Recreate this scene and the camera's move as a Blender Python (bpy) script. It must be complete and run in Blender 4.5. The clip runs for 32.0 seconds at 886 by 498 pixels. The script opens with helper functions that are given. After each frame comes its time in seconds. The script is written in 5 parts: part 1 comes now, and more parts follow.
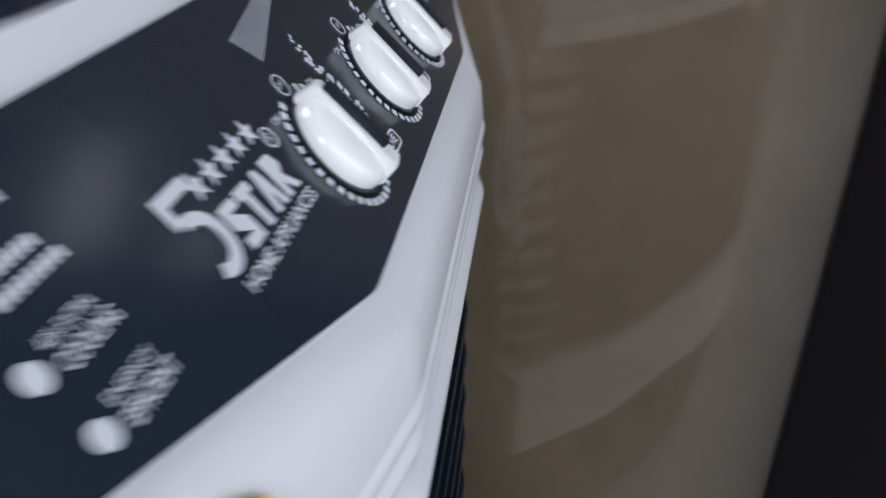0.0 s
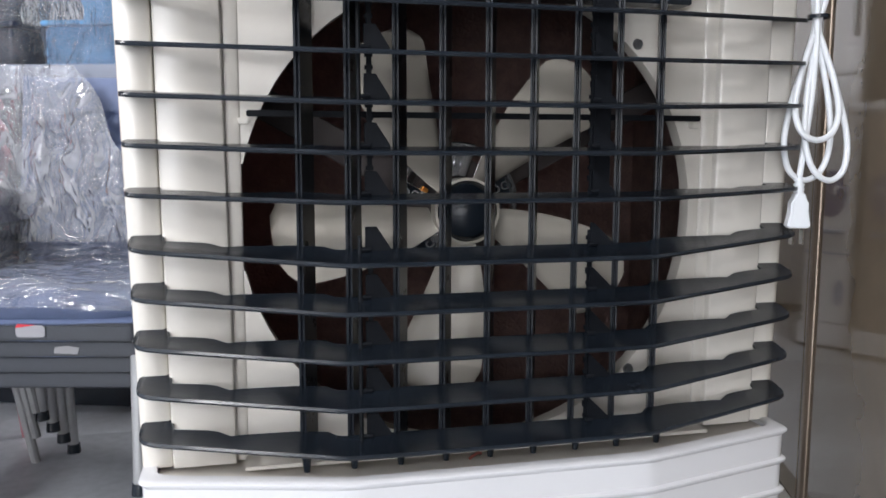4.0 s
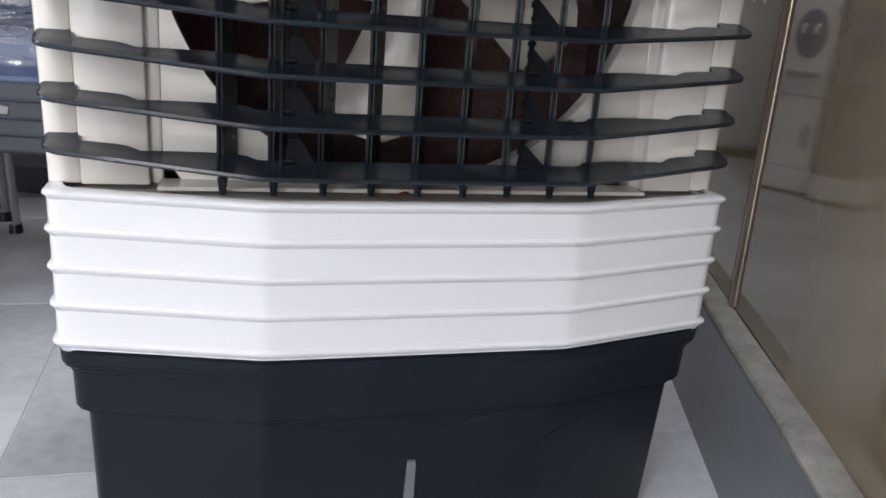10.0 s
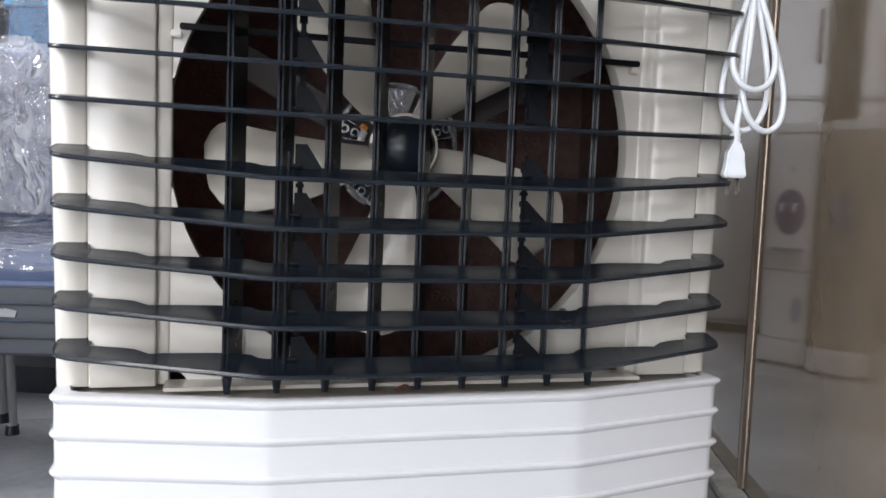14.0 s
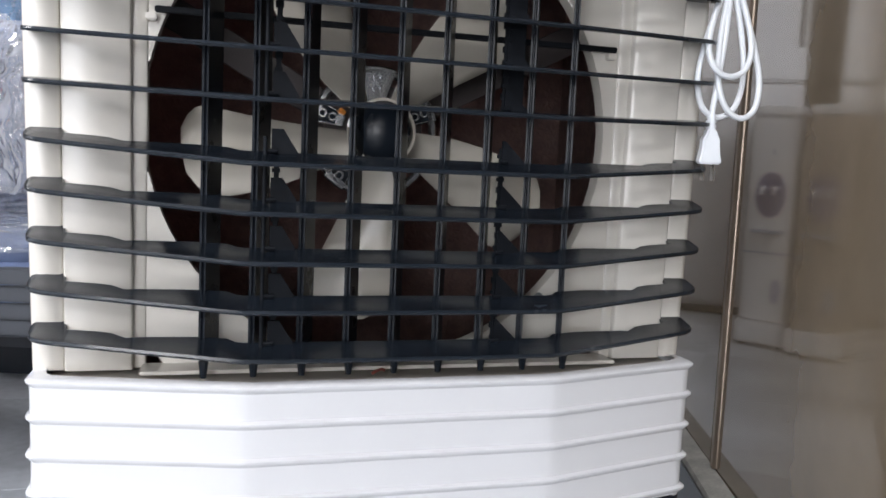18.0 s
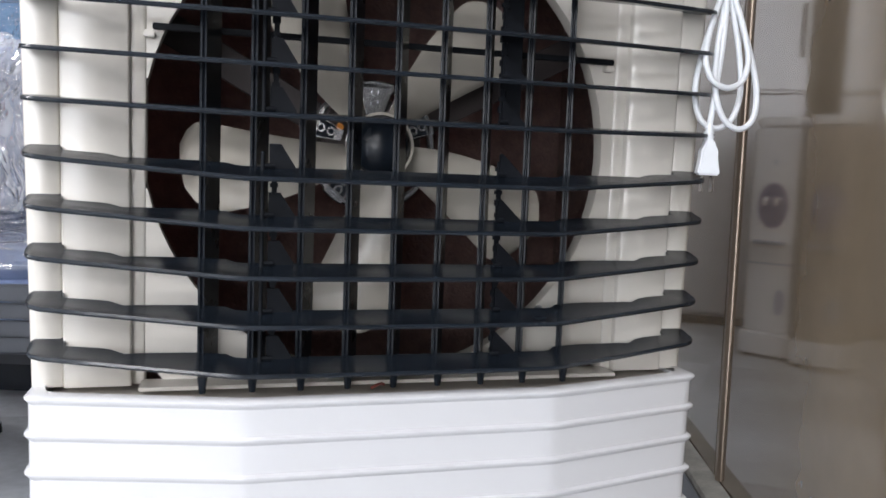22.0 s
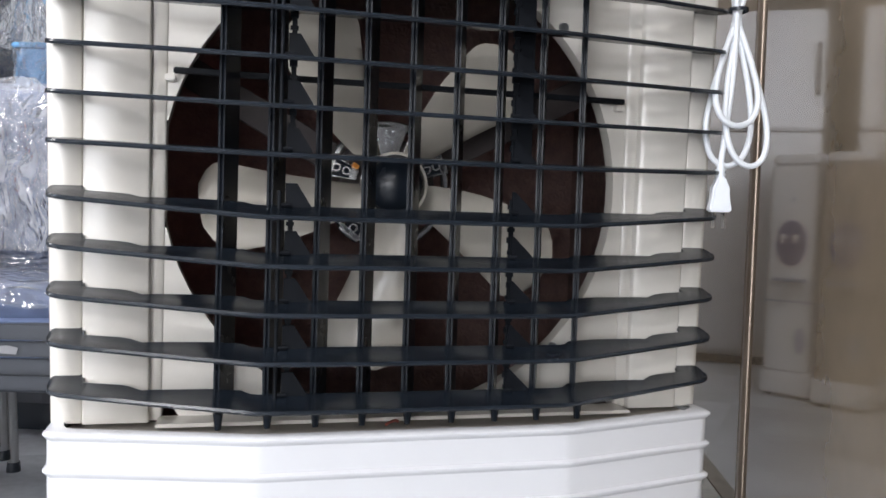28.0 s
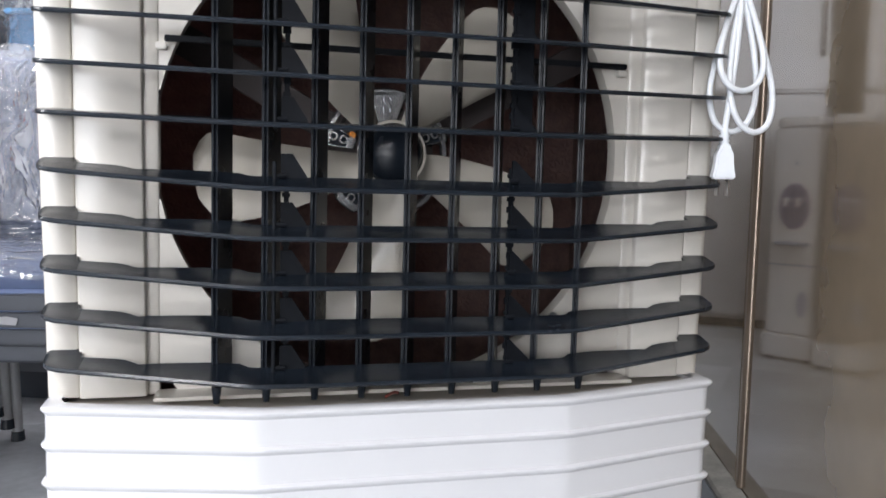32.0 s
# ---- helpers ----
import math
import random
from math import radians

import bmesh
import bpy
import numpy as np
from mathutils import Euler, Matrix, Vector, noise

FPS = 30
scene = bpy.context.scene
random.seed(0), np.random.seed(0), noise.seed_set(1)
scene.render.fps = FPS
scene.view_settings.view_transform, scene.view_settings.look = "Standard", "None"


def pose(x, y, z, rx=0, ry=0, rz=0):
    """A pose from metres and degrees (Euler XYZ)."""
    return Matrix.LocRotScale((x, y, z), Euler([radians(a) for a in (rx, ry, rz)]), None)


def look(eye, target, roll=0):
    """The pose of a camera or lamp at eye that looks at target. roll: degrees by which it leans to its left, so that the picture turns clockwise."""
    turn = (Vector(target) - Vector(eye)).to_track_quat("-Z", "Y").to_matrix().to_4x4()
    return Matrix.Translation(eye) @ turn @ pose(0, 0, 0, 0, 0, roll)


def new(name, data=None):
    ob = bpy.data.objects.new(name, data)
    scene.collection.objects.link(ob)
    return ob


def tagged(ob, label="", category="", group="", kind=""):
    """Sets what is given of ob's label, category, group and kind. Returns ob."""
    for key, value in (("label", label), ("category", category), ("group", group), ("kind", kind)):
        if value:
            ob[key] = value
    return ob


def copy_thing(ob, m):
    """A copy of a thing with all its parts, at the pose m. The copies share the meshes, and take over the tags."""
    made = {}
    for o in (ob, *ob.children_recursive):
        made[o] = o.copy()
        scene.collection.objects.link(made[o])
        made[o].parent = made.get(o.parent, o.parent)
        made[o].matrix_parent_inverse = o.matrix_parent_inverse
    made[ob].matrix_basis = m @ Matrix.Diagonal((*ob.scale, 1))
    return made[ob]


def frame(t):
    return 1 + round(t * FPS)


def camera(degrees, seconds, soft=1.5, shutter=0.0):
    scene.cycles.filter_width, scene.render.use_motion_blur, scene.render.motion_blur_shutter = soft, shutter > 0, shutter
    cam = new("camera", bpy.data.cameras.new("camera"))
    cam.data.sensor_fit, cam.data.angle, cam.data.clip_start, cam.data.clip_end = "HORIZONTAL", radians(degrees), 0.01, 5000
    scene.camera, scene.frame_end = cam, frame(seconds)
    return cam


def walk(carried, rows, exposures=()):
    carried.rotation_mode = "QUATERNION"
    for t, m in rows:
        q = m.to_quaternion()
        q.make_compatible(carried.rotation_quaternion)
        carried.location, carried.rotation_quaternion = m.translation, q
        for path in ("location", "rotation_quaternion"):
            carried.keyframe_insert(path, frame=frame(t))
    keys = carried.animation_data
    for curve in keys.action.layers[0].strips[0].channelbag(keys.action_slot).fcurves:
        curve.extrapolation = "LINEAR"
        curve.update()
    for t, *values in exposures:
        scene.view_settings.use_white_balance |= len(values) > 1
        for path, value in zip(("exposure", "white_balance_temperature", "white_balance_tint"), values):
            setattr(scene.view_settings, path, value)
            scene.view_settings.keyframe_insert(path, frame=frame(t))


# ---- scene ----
cam = camera(57.0, 32.0, 1.6, 0.4)
LIFT = 0.010  # the cooler's datum stands this high over the floor
PATH = [
    (0, (-0.4097, -0.0255, 1.1776), (0.4601, 0.0785, 0.6952), 0.18),
    (0.3, (-0.3329, -0.1346, 1.1799), (0.4461, 0.2010, 0.6501), 2.60),
    (0.6, (-0.3041, -0.2072, 1.1736), (0.3739, 0.3263, 0.6680), 4.54),
    (0.9, (-0.2505, -0.2666, 1.1471), (0.2743, 0.4409, 0.6737), 1.20),
    (1, (-0.2424, -0.2855, 1.1492), (0.2622, 0.4304, 0.6667), 2.70),
    (1.3, (-0.2173, -0.3635, 1.1411), (0.1642, 0.4355, 0.6762), 2.24),
    (1.6, (-0.2111, -0.4867, 1.1525), (0.0206, 0.3746, 0.7003), 2.85),
    (2, (-0.2312, -0.5967, 1.1667), (-0.0560, 0.2990, 0.7582), 1.97),
    (2.2, (-0.2437, -0.6552, 1.1770), (-0.0659, 0.2359, 0.7594), 0.90),
    (2.4, (-0.2775, -0.7140, 1.1618), (-0.0800, 0.1771, 0.7532), 0.35),
    (2.5, (-0.3005, -0.7356, 1.1626), (-0.0857, 0.1512, 0.7536), 0.38),
    (2.8, (-0.3354, -0.7747, 1.1613), (-0.1091, 0.1158, 0.7667), 1.35),
    (3, (-0.3077, -0.7684, 1.1235), (-0.0903, 0.1248, 0.7299), 1.47),
    (3.3, (-0.2709, -0.7219, 1.0294), (-0.0459, 0.1752, 0.6493), 3.02),
    (3.5, (-0.2586, -0.7126, 0.8671), (-0.0321, 0.2205, 0.5877), 1.04),
    (5.5, (-0.2106, -0.7453, 0.6135), (-0.0142, 0.2353, 0.6172), 1.06),
    (6, (-0.2122, -0.7506, 0.6149), (-0.0204, 0.2308, 0.6275), 0.94),
    (6.5, (-0.2163, -0.7544, 0.6140), (-0.0219, 0.2264, 0.6008), 0.96),
    (7, (-0.2162, -0.7499, 0.6126), (-0.0179, 0.2294, 0.5718), 1.14),
    (7.5, (-0.2110, -0.7354, 0.6103), (0.0055, 0.2274, 0.4489), 1.48),
    (8, (-0.2048, -0.7216, 0.6071), (0.0184, 0.2181, 0.3480), 2.51),
    (8.5, (-0.2012, -0.7167, 0.6048), (0.0235, 0.2092, 0.3011), 3.03),
    (9, (-0.1981, -0.7171, 0.6028), (0.0200, 0.2092, 0.2955), 3.13),
    (9.5, (-0.1940, -0.7111, 0.6014), (0.0455, 0.2117, 0.2996), 3.74),
    (10, (-0.1874, -0.7073, 0.6003), (0.0680, 0.2131, 0.3042), 4.30),
    (10.5, (-0.1932, -0.7181, 0.6019), (0.0729, 0.2152, 0.3608), 4.29),
    (11, (-0.1968, -0.7249, 0.6032), (0.0669, 0.2230, 0.4244), 4.11),
    (11.5, (-0.1978, -0.7297, 0.6048), (0.0618, 0.2288, 0.4870), 3.78),
    (12, (-0.1952, -0.7299, 0.6063), (0.0596, 0.2326, 0.5126), 3.15),
    (12.5, (-0.1979, -0.7312, 0.6084), (0.0633, 0.2299, 0.5190), 3.06),
    (13, (-0.1980, -0.7309, 0.6107), (0.0639, 0.2309, 0.5307), 2.81),
    (13.5, (-0.1963, -0.7302, 0.6134), (0.0620, 0.2328, 0.5367), 2.51),
    (15.5, (-0.1917, -0.7271, 0.6165), (0.0673, 0.2347, 0.5269), 1.86),
    (16, (-0.1917, -0.7321, 0.6187), (0.0650, 0.2298, 0.5247), 1.92),
    (16.5, (-0.1905, -0.7312, 0.6197), (0.0676, 0.2297, 0.5195), 2.07),
    (17, (-0.1884, -0.7311, 0.6205), (0.0818, 0.2261, 0.5165), 2.26),
    (17.5, (-0.1875, -0.7326, 0.6207), (0.0878, 0.2231, 0.5164), 2.44),
    (18, (-0.1873, -0.7358, 0.6209), (0.0876, 0.2203, 0.5187), 2.60),
    (18.5, (-0.1866, -0.7365, 0.6196), (0.0853, 0.2206, 0.5193), 2.60),
    (19, (-0.1856, -0.7360, 0.6185), (0.0835, 0.2221, 0.5206), 2.58),
    (19.5, (-0.1856, -0.7358, 0.6181), (0.0770, 0.2249, 0.5278), 2.32),
    (20, (-0.1867, -0.7390, 0.6181), (0.0738, 0.2238, 0.5464), 2.22),
    (20.5, (-0.1862, -0.7396, 0.6185), (0.0699, 0.2248, 0.5528), 2.18),
    (21, (-0.1860, -0.7420, 0.6191), (0.0708, 0.2228, 0.5622), 2.16),
    (21.5, (-0.1842, -0.7394, 0.6198), (0.0789, 0.2235, 0.5594), 2.20),
    (22, (-0.1817, -0.7369, 0.6208), (0.0880, 0.2222, 0.5350), 2.07),
    (22.5, (-0.1805, -0.7357, 0.6205), (0.0910, 0.2224, 0.5288), 2.01),
    (23, (-0.1804, -0.7353, 0.6197), (0.0918, 0.2218, 0.5201), 2.04),
    (23.5, (-0.1808, -0.7335, 0.6188), (0.0964, 0.2221, 0.5181), 2.08),
    (24, (-0.1814, -0.7323, 0.6164), (0.0963, 0.2232, 0.5168), 2.03),
    (24.5, (-0.1800, -0.7350, 0.6179), (0.0951, 0.2214, 0.5188), 2.07),
    (25, (-0.1800, -0.7385, 0.6187), (0.0949, 0.2180, 0.5209), 2.10),
    (25.5, (-0.1783, -0.7358, 0.6186), (0.0914, 0.2215, 0.5146), 2.15),
    (26, (-0.1778, -0.7380, 0.6187), (0.0894, 0.2201, 0.5155), 2.07),
    (26.5, (-0.1805, -0.7483, 0.6192), (0.0703, 0.2184, 0.5694), 1.79),
    (28.5, (-0.1792, -0.7467, 0.6199), (0.0685, 0.2214, 0.5814), 1.80),
    (29, (-0.1791, -0.7467, 0.6209), (0.0701, 0.2209, 0.5804), 1.79),
    (29.5, (-0.1798, -0.7456, 0.6218), (0.0727, 0.2209, 0.5764), 1.86),
    (30, (-0.1811, -0.7411, 0.6224), (0.0775, 0.2233, 0.5674), 2.06),
    (30.5, (-0.1775, -0.7381, 0.6228), (0.0774, 0.2269, 0.5609), 2.11),
    (31, (-0.1771, -0.7428, 0.6240), (0.0746, 0.2230, 0.5622), 2.13),
    (31.5, (-0.1767, -0.7449, 0.6250), (0.0745, 0.2211, 0.5638), 2.11),
    (32, (-0.1740, -0.7356, 0.6253), (0.0721, 0.2301, 0.5428), 1.40),
]
walk(
    cam,
    [(t, look((*eye[:2], eye[2] + LIFT), (*target[:2], target[2] + LIFT), roll)) for t, eye, target, roll in PATH],
    [(0.0, -0.34, 5950, 10), (0.3, -0.18, 6250, 10), (0.9, -0.33, 6550, 10), (1.6, -0.26, 6500, 10), (3.0, 0.05, 6420, 10), (3.5, 0.2, 6420, 10), (5.5, 0.5, 6400, 10), (7.2, 0.42, 6420, 10), (8.5, 0.18, 6450, 10), (10.2, 0.18, 6450, 10), (12.0, 0.3, 6420, 10), (18.0, 0.38, 6420, 10), (26.0, 0.41, 6420, 10), (28.5, 0.49, 6420, 10), (32.0, 0.45, 6420, 10)],
)

# ---- light ----
world = bpy.data.worlds.new("world")
scene.world = world
world.use_nodes = True
world.node_tree.nodes["Background"].inputs[0].default_value = (0.75, 0.82, 0.95, 1)
world.node_tree.nodes["Background"].inputs[1].default_value = 0.05


def area(name, m, sx, sy, watts, color=(1, 1, 1)):
    d = bpy.data.lights.new(name, "AREA")
    d.shape, d.size, d.size_y, d.energy, d.color = "RECTANGLE", sx, sy, watts, color
    ob = new(name, d)
    ob.matrix_world = m
    return ob


# ---- materials ----
def mat(name, color, rough=0.5, metal=0.0, vary=0.06, scale=12.0, fine=220.0, bump=0.05, spec=0.5, coat=0.0, rand=0.0, stretch=(1, 1, 1)):
    m = bpy.data.materials.new(name)
    m.use_nodes = True
    nt = m.node_tree
    n, l = nt.nodes, nt.links
    b = n["Principled BSDF"]
    co = n.new("ShaderNodeTexCoord")
    mp = n.new("ShaderNodeMapping")
    mp.inputs["Scale"].default_value = stretch
    l.new(co.outputs["Object"], mp.inputs[0])
    big, small = n.new("ShaderNodeTexNoise"), n.new("ShaderNodeTexNoise")
    big.inputs["Scale"].default_value, small.inputs["Scale"].default_value = scale, fine
    big.inputs["Detail"].default_value, small.inputs["Detail"].default_value = 6, 3
    l.new(mp.outputs[0], big.inputs["Vector"])
    l.new(mp.outputs[0], small.inputs["Vector"])
    add = n.new("ShaderNodeMath")
    add.operation = "MULTIPLY_ADD"
    l.new(small.outputs[0], add.inputs[0])
    add.inputs[1].default_value = 0.4
    l.new(big.outputs[0], add.inputs[2])
    last = add
    if rand:
        info = n.new("ShaderNodeObjectInfo")
        a2 = n.new("ShaderNodeMath")
        a2.operation = "MULTIPLY_ADD"
        l.new(info.outputs["Random"], a2.inputs[0])
        a2.inputs[1].default_value = rand
        l.new(add.outputs[0], a2.inputs[2])
        last = a2
    ramp = n.new("ShaderNodeValToRGB")
    r = ramp.color_ramp
    r.elements[0].position, r.elements[1].position = 0.35, 1.0
    r.elements[0].color = (*[c * (1 - vary) for c in color], 1)
    r.elements[1].color = (*[min(1, c * (1 + vary)) for c in color], 1)
    l.new(last.outputs[0], ramp.inputs[0])
    l.new(ramp.outputs[0], b.inputs["Base Color"])
    rr = n.new("ShaderNodeMapRange")
    rr.inputs[3].default_value, rr.inputs[4].default_value = max(0.02, rough * 0.8), min(1, rough * 1.25)
    l.new(big.outputs[0], rr.inputs[0])
    l.new(rr.outputs[0], b.inputs["Roughness"])
    b.inputs["Metallic"].default_value = metal
    b.inputs["Specular IOR Level"].default_value = spec
    b.inputs["Coat Weight"].default_value = coat
    if bump:
        bp = n.new("ShaderNodeBump")
        bp.inputs["Strength"].default_value, bp.inputs["Distance"].default_value = bump, 0.002
        l.new(add.outputs[0], bp.inputs["Height"])
        l.new(bp.outputs[0], b.inputs["Normal"])
    return m


M_white = mat("white_gloss_plastic", (0.685, 0.69, 0.705), 0.17, vary=0.008, scale=1.5, bump=0.02)
M_cream = mat("cream_plastic", (0.68, 0.648, 0.59), 0.15, vary=0.03, scale=5, bump=0.03)
M_dark = mat("charcoal_plastic", (0.012, 0.0165, 0.0235), 0.24, vary=0.25, scale=18, bump=0.05, spec=0.36)
M_tank = mat("tank_plastic", (0.0085, 0.0125, 0.0185), 0.36, vary=0.3, scale=9, bump=0.08, spec=0.22)
M_panel = mat("panel_film", (0.016, 0.022, 0.034), 0.16, vary=0.1, scale=8, bump=0.0)
M_door = mat("dark_door_panel", (0.006, 0.0045, 0.004), 0.4, vary=0.2, scale=6, bump=0.05, spec=0.1)
M_print = mat("silver_print", (0.62, 0.64, 0.68), 0.4, vary=0.05, bump=0)
M_blade = mat("fan_blade_plastic", (0.52, 0.485, 0.42), 0.2, vary=0.03, bump=0.02)
M_knob = mat("knob_plastic", (0.82, 0.81, 0.78), 0.15, vary=0.02, bump=0, coat=0.3)
M_cable = mat("white_cable_rubber", (0.74, 0.77, 0.80), 0.4, vary=0.04, scale=30, bump=0.03)
M_metal = mat("bright_metal", (0.65, 0.66, 0.68), 0.25, 1.0, vary=0.15, scale=60, bump=0.05)
M_rod = mat("grey_metal_rod", (0.25, 0.26, 0.27), 0.35, 0.8, vary=0.2, scale=60, bump=0.05)
M_arm = mat("painted_bracket", (0.055, 0.045, 0.044), 0.6, vary=0.15, scale=30, bump=0.05)
M_link = mat("dark_link_plastic", (0.009, 0.0105, 0.0135), 0.45, spec=0.1, vary=0.3, scale=60, bump=0.05)
M_vane = mat("satin_black_vane", (0.011, 0.014, 0.020), 0.28, vary=0.25, scale=40, bump=0.05, spec=0.16)
M_copper = mat("copper_winding", (0.8, 0.33, 0.08), 0.3, 1.0, vary=0.2, scale=200, bump=0.2)
M_floor = mat("grey_stone_tile", (0.34, 0.36, 0.385), 0.34, vary=0.45, scale=2.6, fine=40, bump=0.08, rand=0.12)
M_grout = mat("tile_joint", (0.33, 0.345, 0.365), 0.8, vary=0.1, bump=0.2)
M_wall = mat("polished_taupe_panel", (0.150, 0.116, 0.078), 0.06, vary=0.15, scale=2.5, fine=20, bump=0.005, coat=0.6, spec=0.5, rand=0.1)
M_trim = mat("bronze_trim", (0.30, 0.24, 0.19), 0.38, 0.7, vary=0.1, scale=20, bump=0.05)
M_ledge = mat("rough_cement", (0.17, 0.165, 0.15), 0.75, vary=0.45, scale=26, fine=180, bump=0.5)
M_plinth = mat("dark_skirting_tile", (0.125, 0.135, 0.15), 0.35, vary=0.25, scale=8, bump=0.1)
M_room = mat("painted_wall", (0.62, 0.64, 0.67), 0.7, vary=0.04, scale=3, bump=0.05)
M_back = mat("taupe_painted_wall", (0.30, 0.265, 0.23), 0.6, vary=0.08, scale=3, bump=0.05)
M_fabric = mat("blue_grey_upholstery", (0.14, 0.18, 0.30), 0.6, vary=0.15, scale=30, fine=400, bump=0.2)
M_frame = mat("black_chair_board", (0.035, 0.04, 0.05), 0.5, vary=0.2, bump=0.1)
M_leg = mat("grey_steel_tube", (0.34, 0.345, 0.35), 0.4, 0.3, vary=0.15, scale=20, bump=0.04)
M_pink = mat("dusty_pink_plastic", (0.46, 0.19, 0.22), 0.35, vary=0.06, bump=0.02)
M_blue = mat("sky_blue_plastic", (0.15, 0.40, 0.68), 0.3, vary=0.06, bump=0.02)
M_navy = mat("navy_plastic", (0.02, 0.03, 0.06), 0.3, vary=0.1, bump=0.02)
M_grey = mat("grey_plastic", (0.30, 0.34, 0.42), 0.4, vary=0.06, bump=0.03)


def film_material(name="clear_film", milk=0.08, relief=0.12, gloss=1.1, stretch=(5, 9, 6)):
    m = bpy.data.materials.new(name)
    m.use_nodes = True
    nt = m.node_tree
    n, l = nt.nodes, nt.links
    n.remove(n["Principled BSDF"])
    tr, gl, df = n.new("ShaderNodeBsdfTransparent"), n.new("ShaderNodeBsdfGlossy"), n.new("ShaderNodeBsdfDiffuse")
    tr.inputs[0].default_value = (0.93, 0.94, 0.96, 1)
    gl.inputs["Roughness"].default_value = 0.12
    df.inputs[0].default_value = (0.8, 0.83, 0.9, 1)
    co, noi, mp = n.new("ShaderNodeTexCoord"), n.new("ShaderNodeTexNoise"), n.new("ShaderNodeMapping")
    mp.inputs["Scale"].default_value = stretch
    noi.inputs["Scale"].default_value, noi.inputs["Detail"].default_value, noi.inputs["Roughness"].default_value, noi.inputs["Distortion"].default_value = 1.0, 3, 0.5, 1.2
    l.new(co.outputs["Object"], mp.inputs[0])
    l.new(mp.outputs[0], noi.inputs["Vector"])
    half, crease = n.new("ShaderNodeMath"), n.new("ShaderNodeMath")
    half.operation, crease.operation = "SUBTRACT", "ABSOLUTE"
    l.new(noi.outputs[0], half.inputs[0])
    l.new(half.outputs[0], crease.inputs[0])
    bp = n.new("ShaderNodeBump")
    bp.inputs["Strength"].default_value, bp.inputs["Distance"].default_value = 1.0, relief
    l.new(crease.outputs[0], bp.inputs["Height"])
    l.new(bp.outputs[0], gl.inputs["Normal"])
    a, b = n.new("ShaderNodeMixShader"), n.new("ShaderNodeMixShader")
    fr = n.new("ShaderNodeFresnel")
    fr.inputs[0].default_value = 1.5
    l.new(bp.outputs[0], fr.inputs["Normal"])
    mr = n.new("ShaderNodeMath")
    mr.operation = "MULTIPLY_ADD"
    l.new(fr.outputs[0], mr.inputs[0])
    mr.inputs[1].default_value, mr.inputs[2].default_value = gloss, 0.055
    mk = n.new("ShaderNodeMath")
    mk.operation = "MULTIPLY_ADD"
    l.new(crease.outputs[0], mk.inputs[0])
    mk.inputs[1].default_value, mk.inputs[2].default_value = milk * 2.0, milk * 0.7
    mk.use_clamp = True
    l.new(mk.outputs[0], a.inputs[0])
    l.new(tr.outputs[0], a.inputs[1])
    l.new(df.outputs[0], a.inputs[2])
    l.new(mr.outputs[0], b.inputs[0])
    l.new(a.outputs[0], b.inputs[1])
    l.new(gl.outputs[0], b.inputs[2])
    l.new(b.outputs[0], n["Material Output"].inputs[0])
    return m


M_film = film_material()
M_veil = film_material("milky_film", 0.34, 0.12, 1.6, (17, 10, 8))
M_bag = film_material("crinkled_film", 0.13, 0.07, 0.9, (20, 20, 12))


def pad_material():
    m = mat("honeycomb_pad", (0.135, 0.087, 0.077), 0.8, vary=0.75, scale=60, bump=0.3)
    nt = m.node_tree
    n, l = nt.nodes, nt.links
    v = n.new("ShaderNodeTexVoronoi")
    v.feature = "DISTANCE_TO_EDGE"
    v.inputs["Scale"].default_value = 110
    co = n.new("ShaderNodeTexCoord")
    l.new(co.outputs["Object"], v.inputs["Vector"])
    bp = n.new("ShaderNodeBump")
    bp.invert = True
    bp.inputs["Strength"].default_value, bp.inputs["Distance"].default_value = 1.0, 0.004
    l.new(v.outputs[0], bp.inputs["Height"])
    l.new(bp.outputs[0], n["Principled BSDF"].inputs["Normal"])
    # the thin cells let some light through
    tl, mx = n.new("ShaderNodeBsdfTranslucent"), n.new("ShaderNodeMixShader")
    tl.inputs[0].default_value = (0.30, 0.19, 0.18, 1)
    mx.inputs[0].default_value = 0.4
    l.new(n["Principled BSDF"].outputs[0], mx.inputs[1])
    l.new(tl.outputs[0], mx.inputs[2])
    l.new(mx.outputs[0], n["Material Output"].inputs[0])
    return m


M_pad = pad_material()


# ---- building helpers ----
def thing(name, m=None, label="", category="", group="", kind=""):
    ob = new(name)
    ob.empty_display_size = 0.05
    if m is not None:
        ob.matrix_world = m
    return tagged(ob, label, category, group, kind)


def smooth(me, angle=35):
    me.polygons.foreach_set("use_smooth", [True] * len(me.polygons))
    bm = bmesh.new()
    bm.from_mesh(me)
    for e in bm.edges:
        e.smooth = len(e.link_faces) == 2 and e.calc_face_angle(0) < radians(angle)
    bm.to_mesh(me)
    bm.free()


def part(name, bm, material, parent=None, label="", angle=35, bevel=0.0, segs=2):
    me = bpy.data.meshes.new(name)
    bmesh.ops.recalc_face_normals(bm, faces=bm.faces)
    if bevel:
        edges = [e for e in bm.edges if len(e.link_faces) == 2 and e.calc_face_angle(0) > radians(30)]
        bmesh.ops.bevel(bm, geom=edges, offset=bevel, segments=segs, affect="EDGES", clamp_overlap=True)
    bm.to_mesh(me)
    bm.free()
    smooth(me, angle)
    me.materials.append(material)
    ob = new(name, me)
    if parent is not None:
        ob.parent = parent
    return tagged(ob, label)


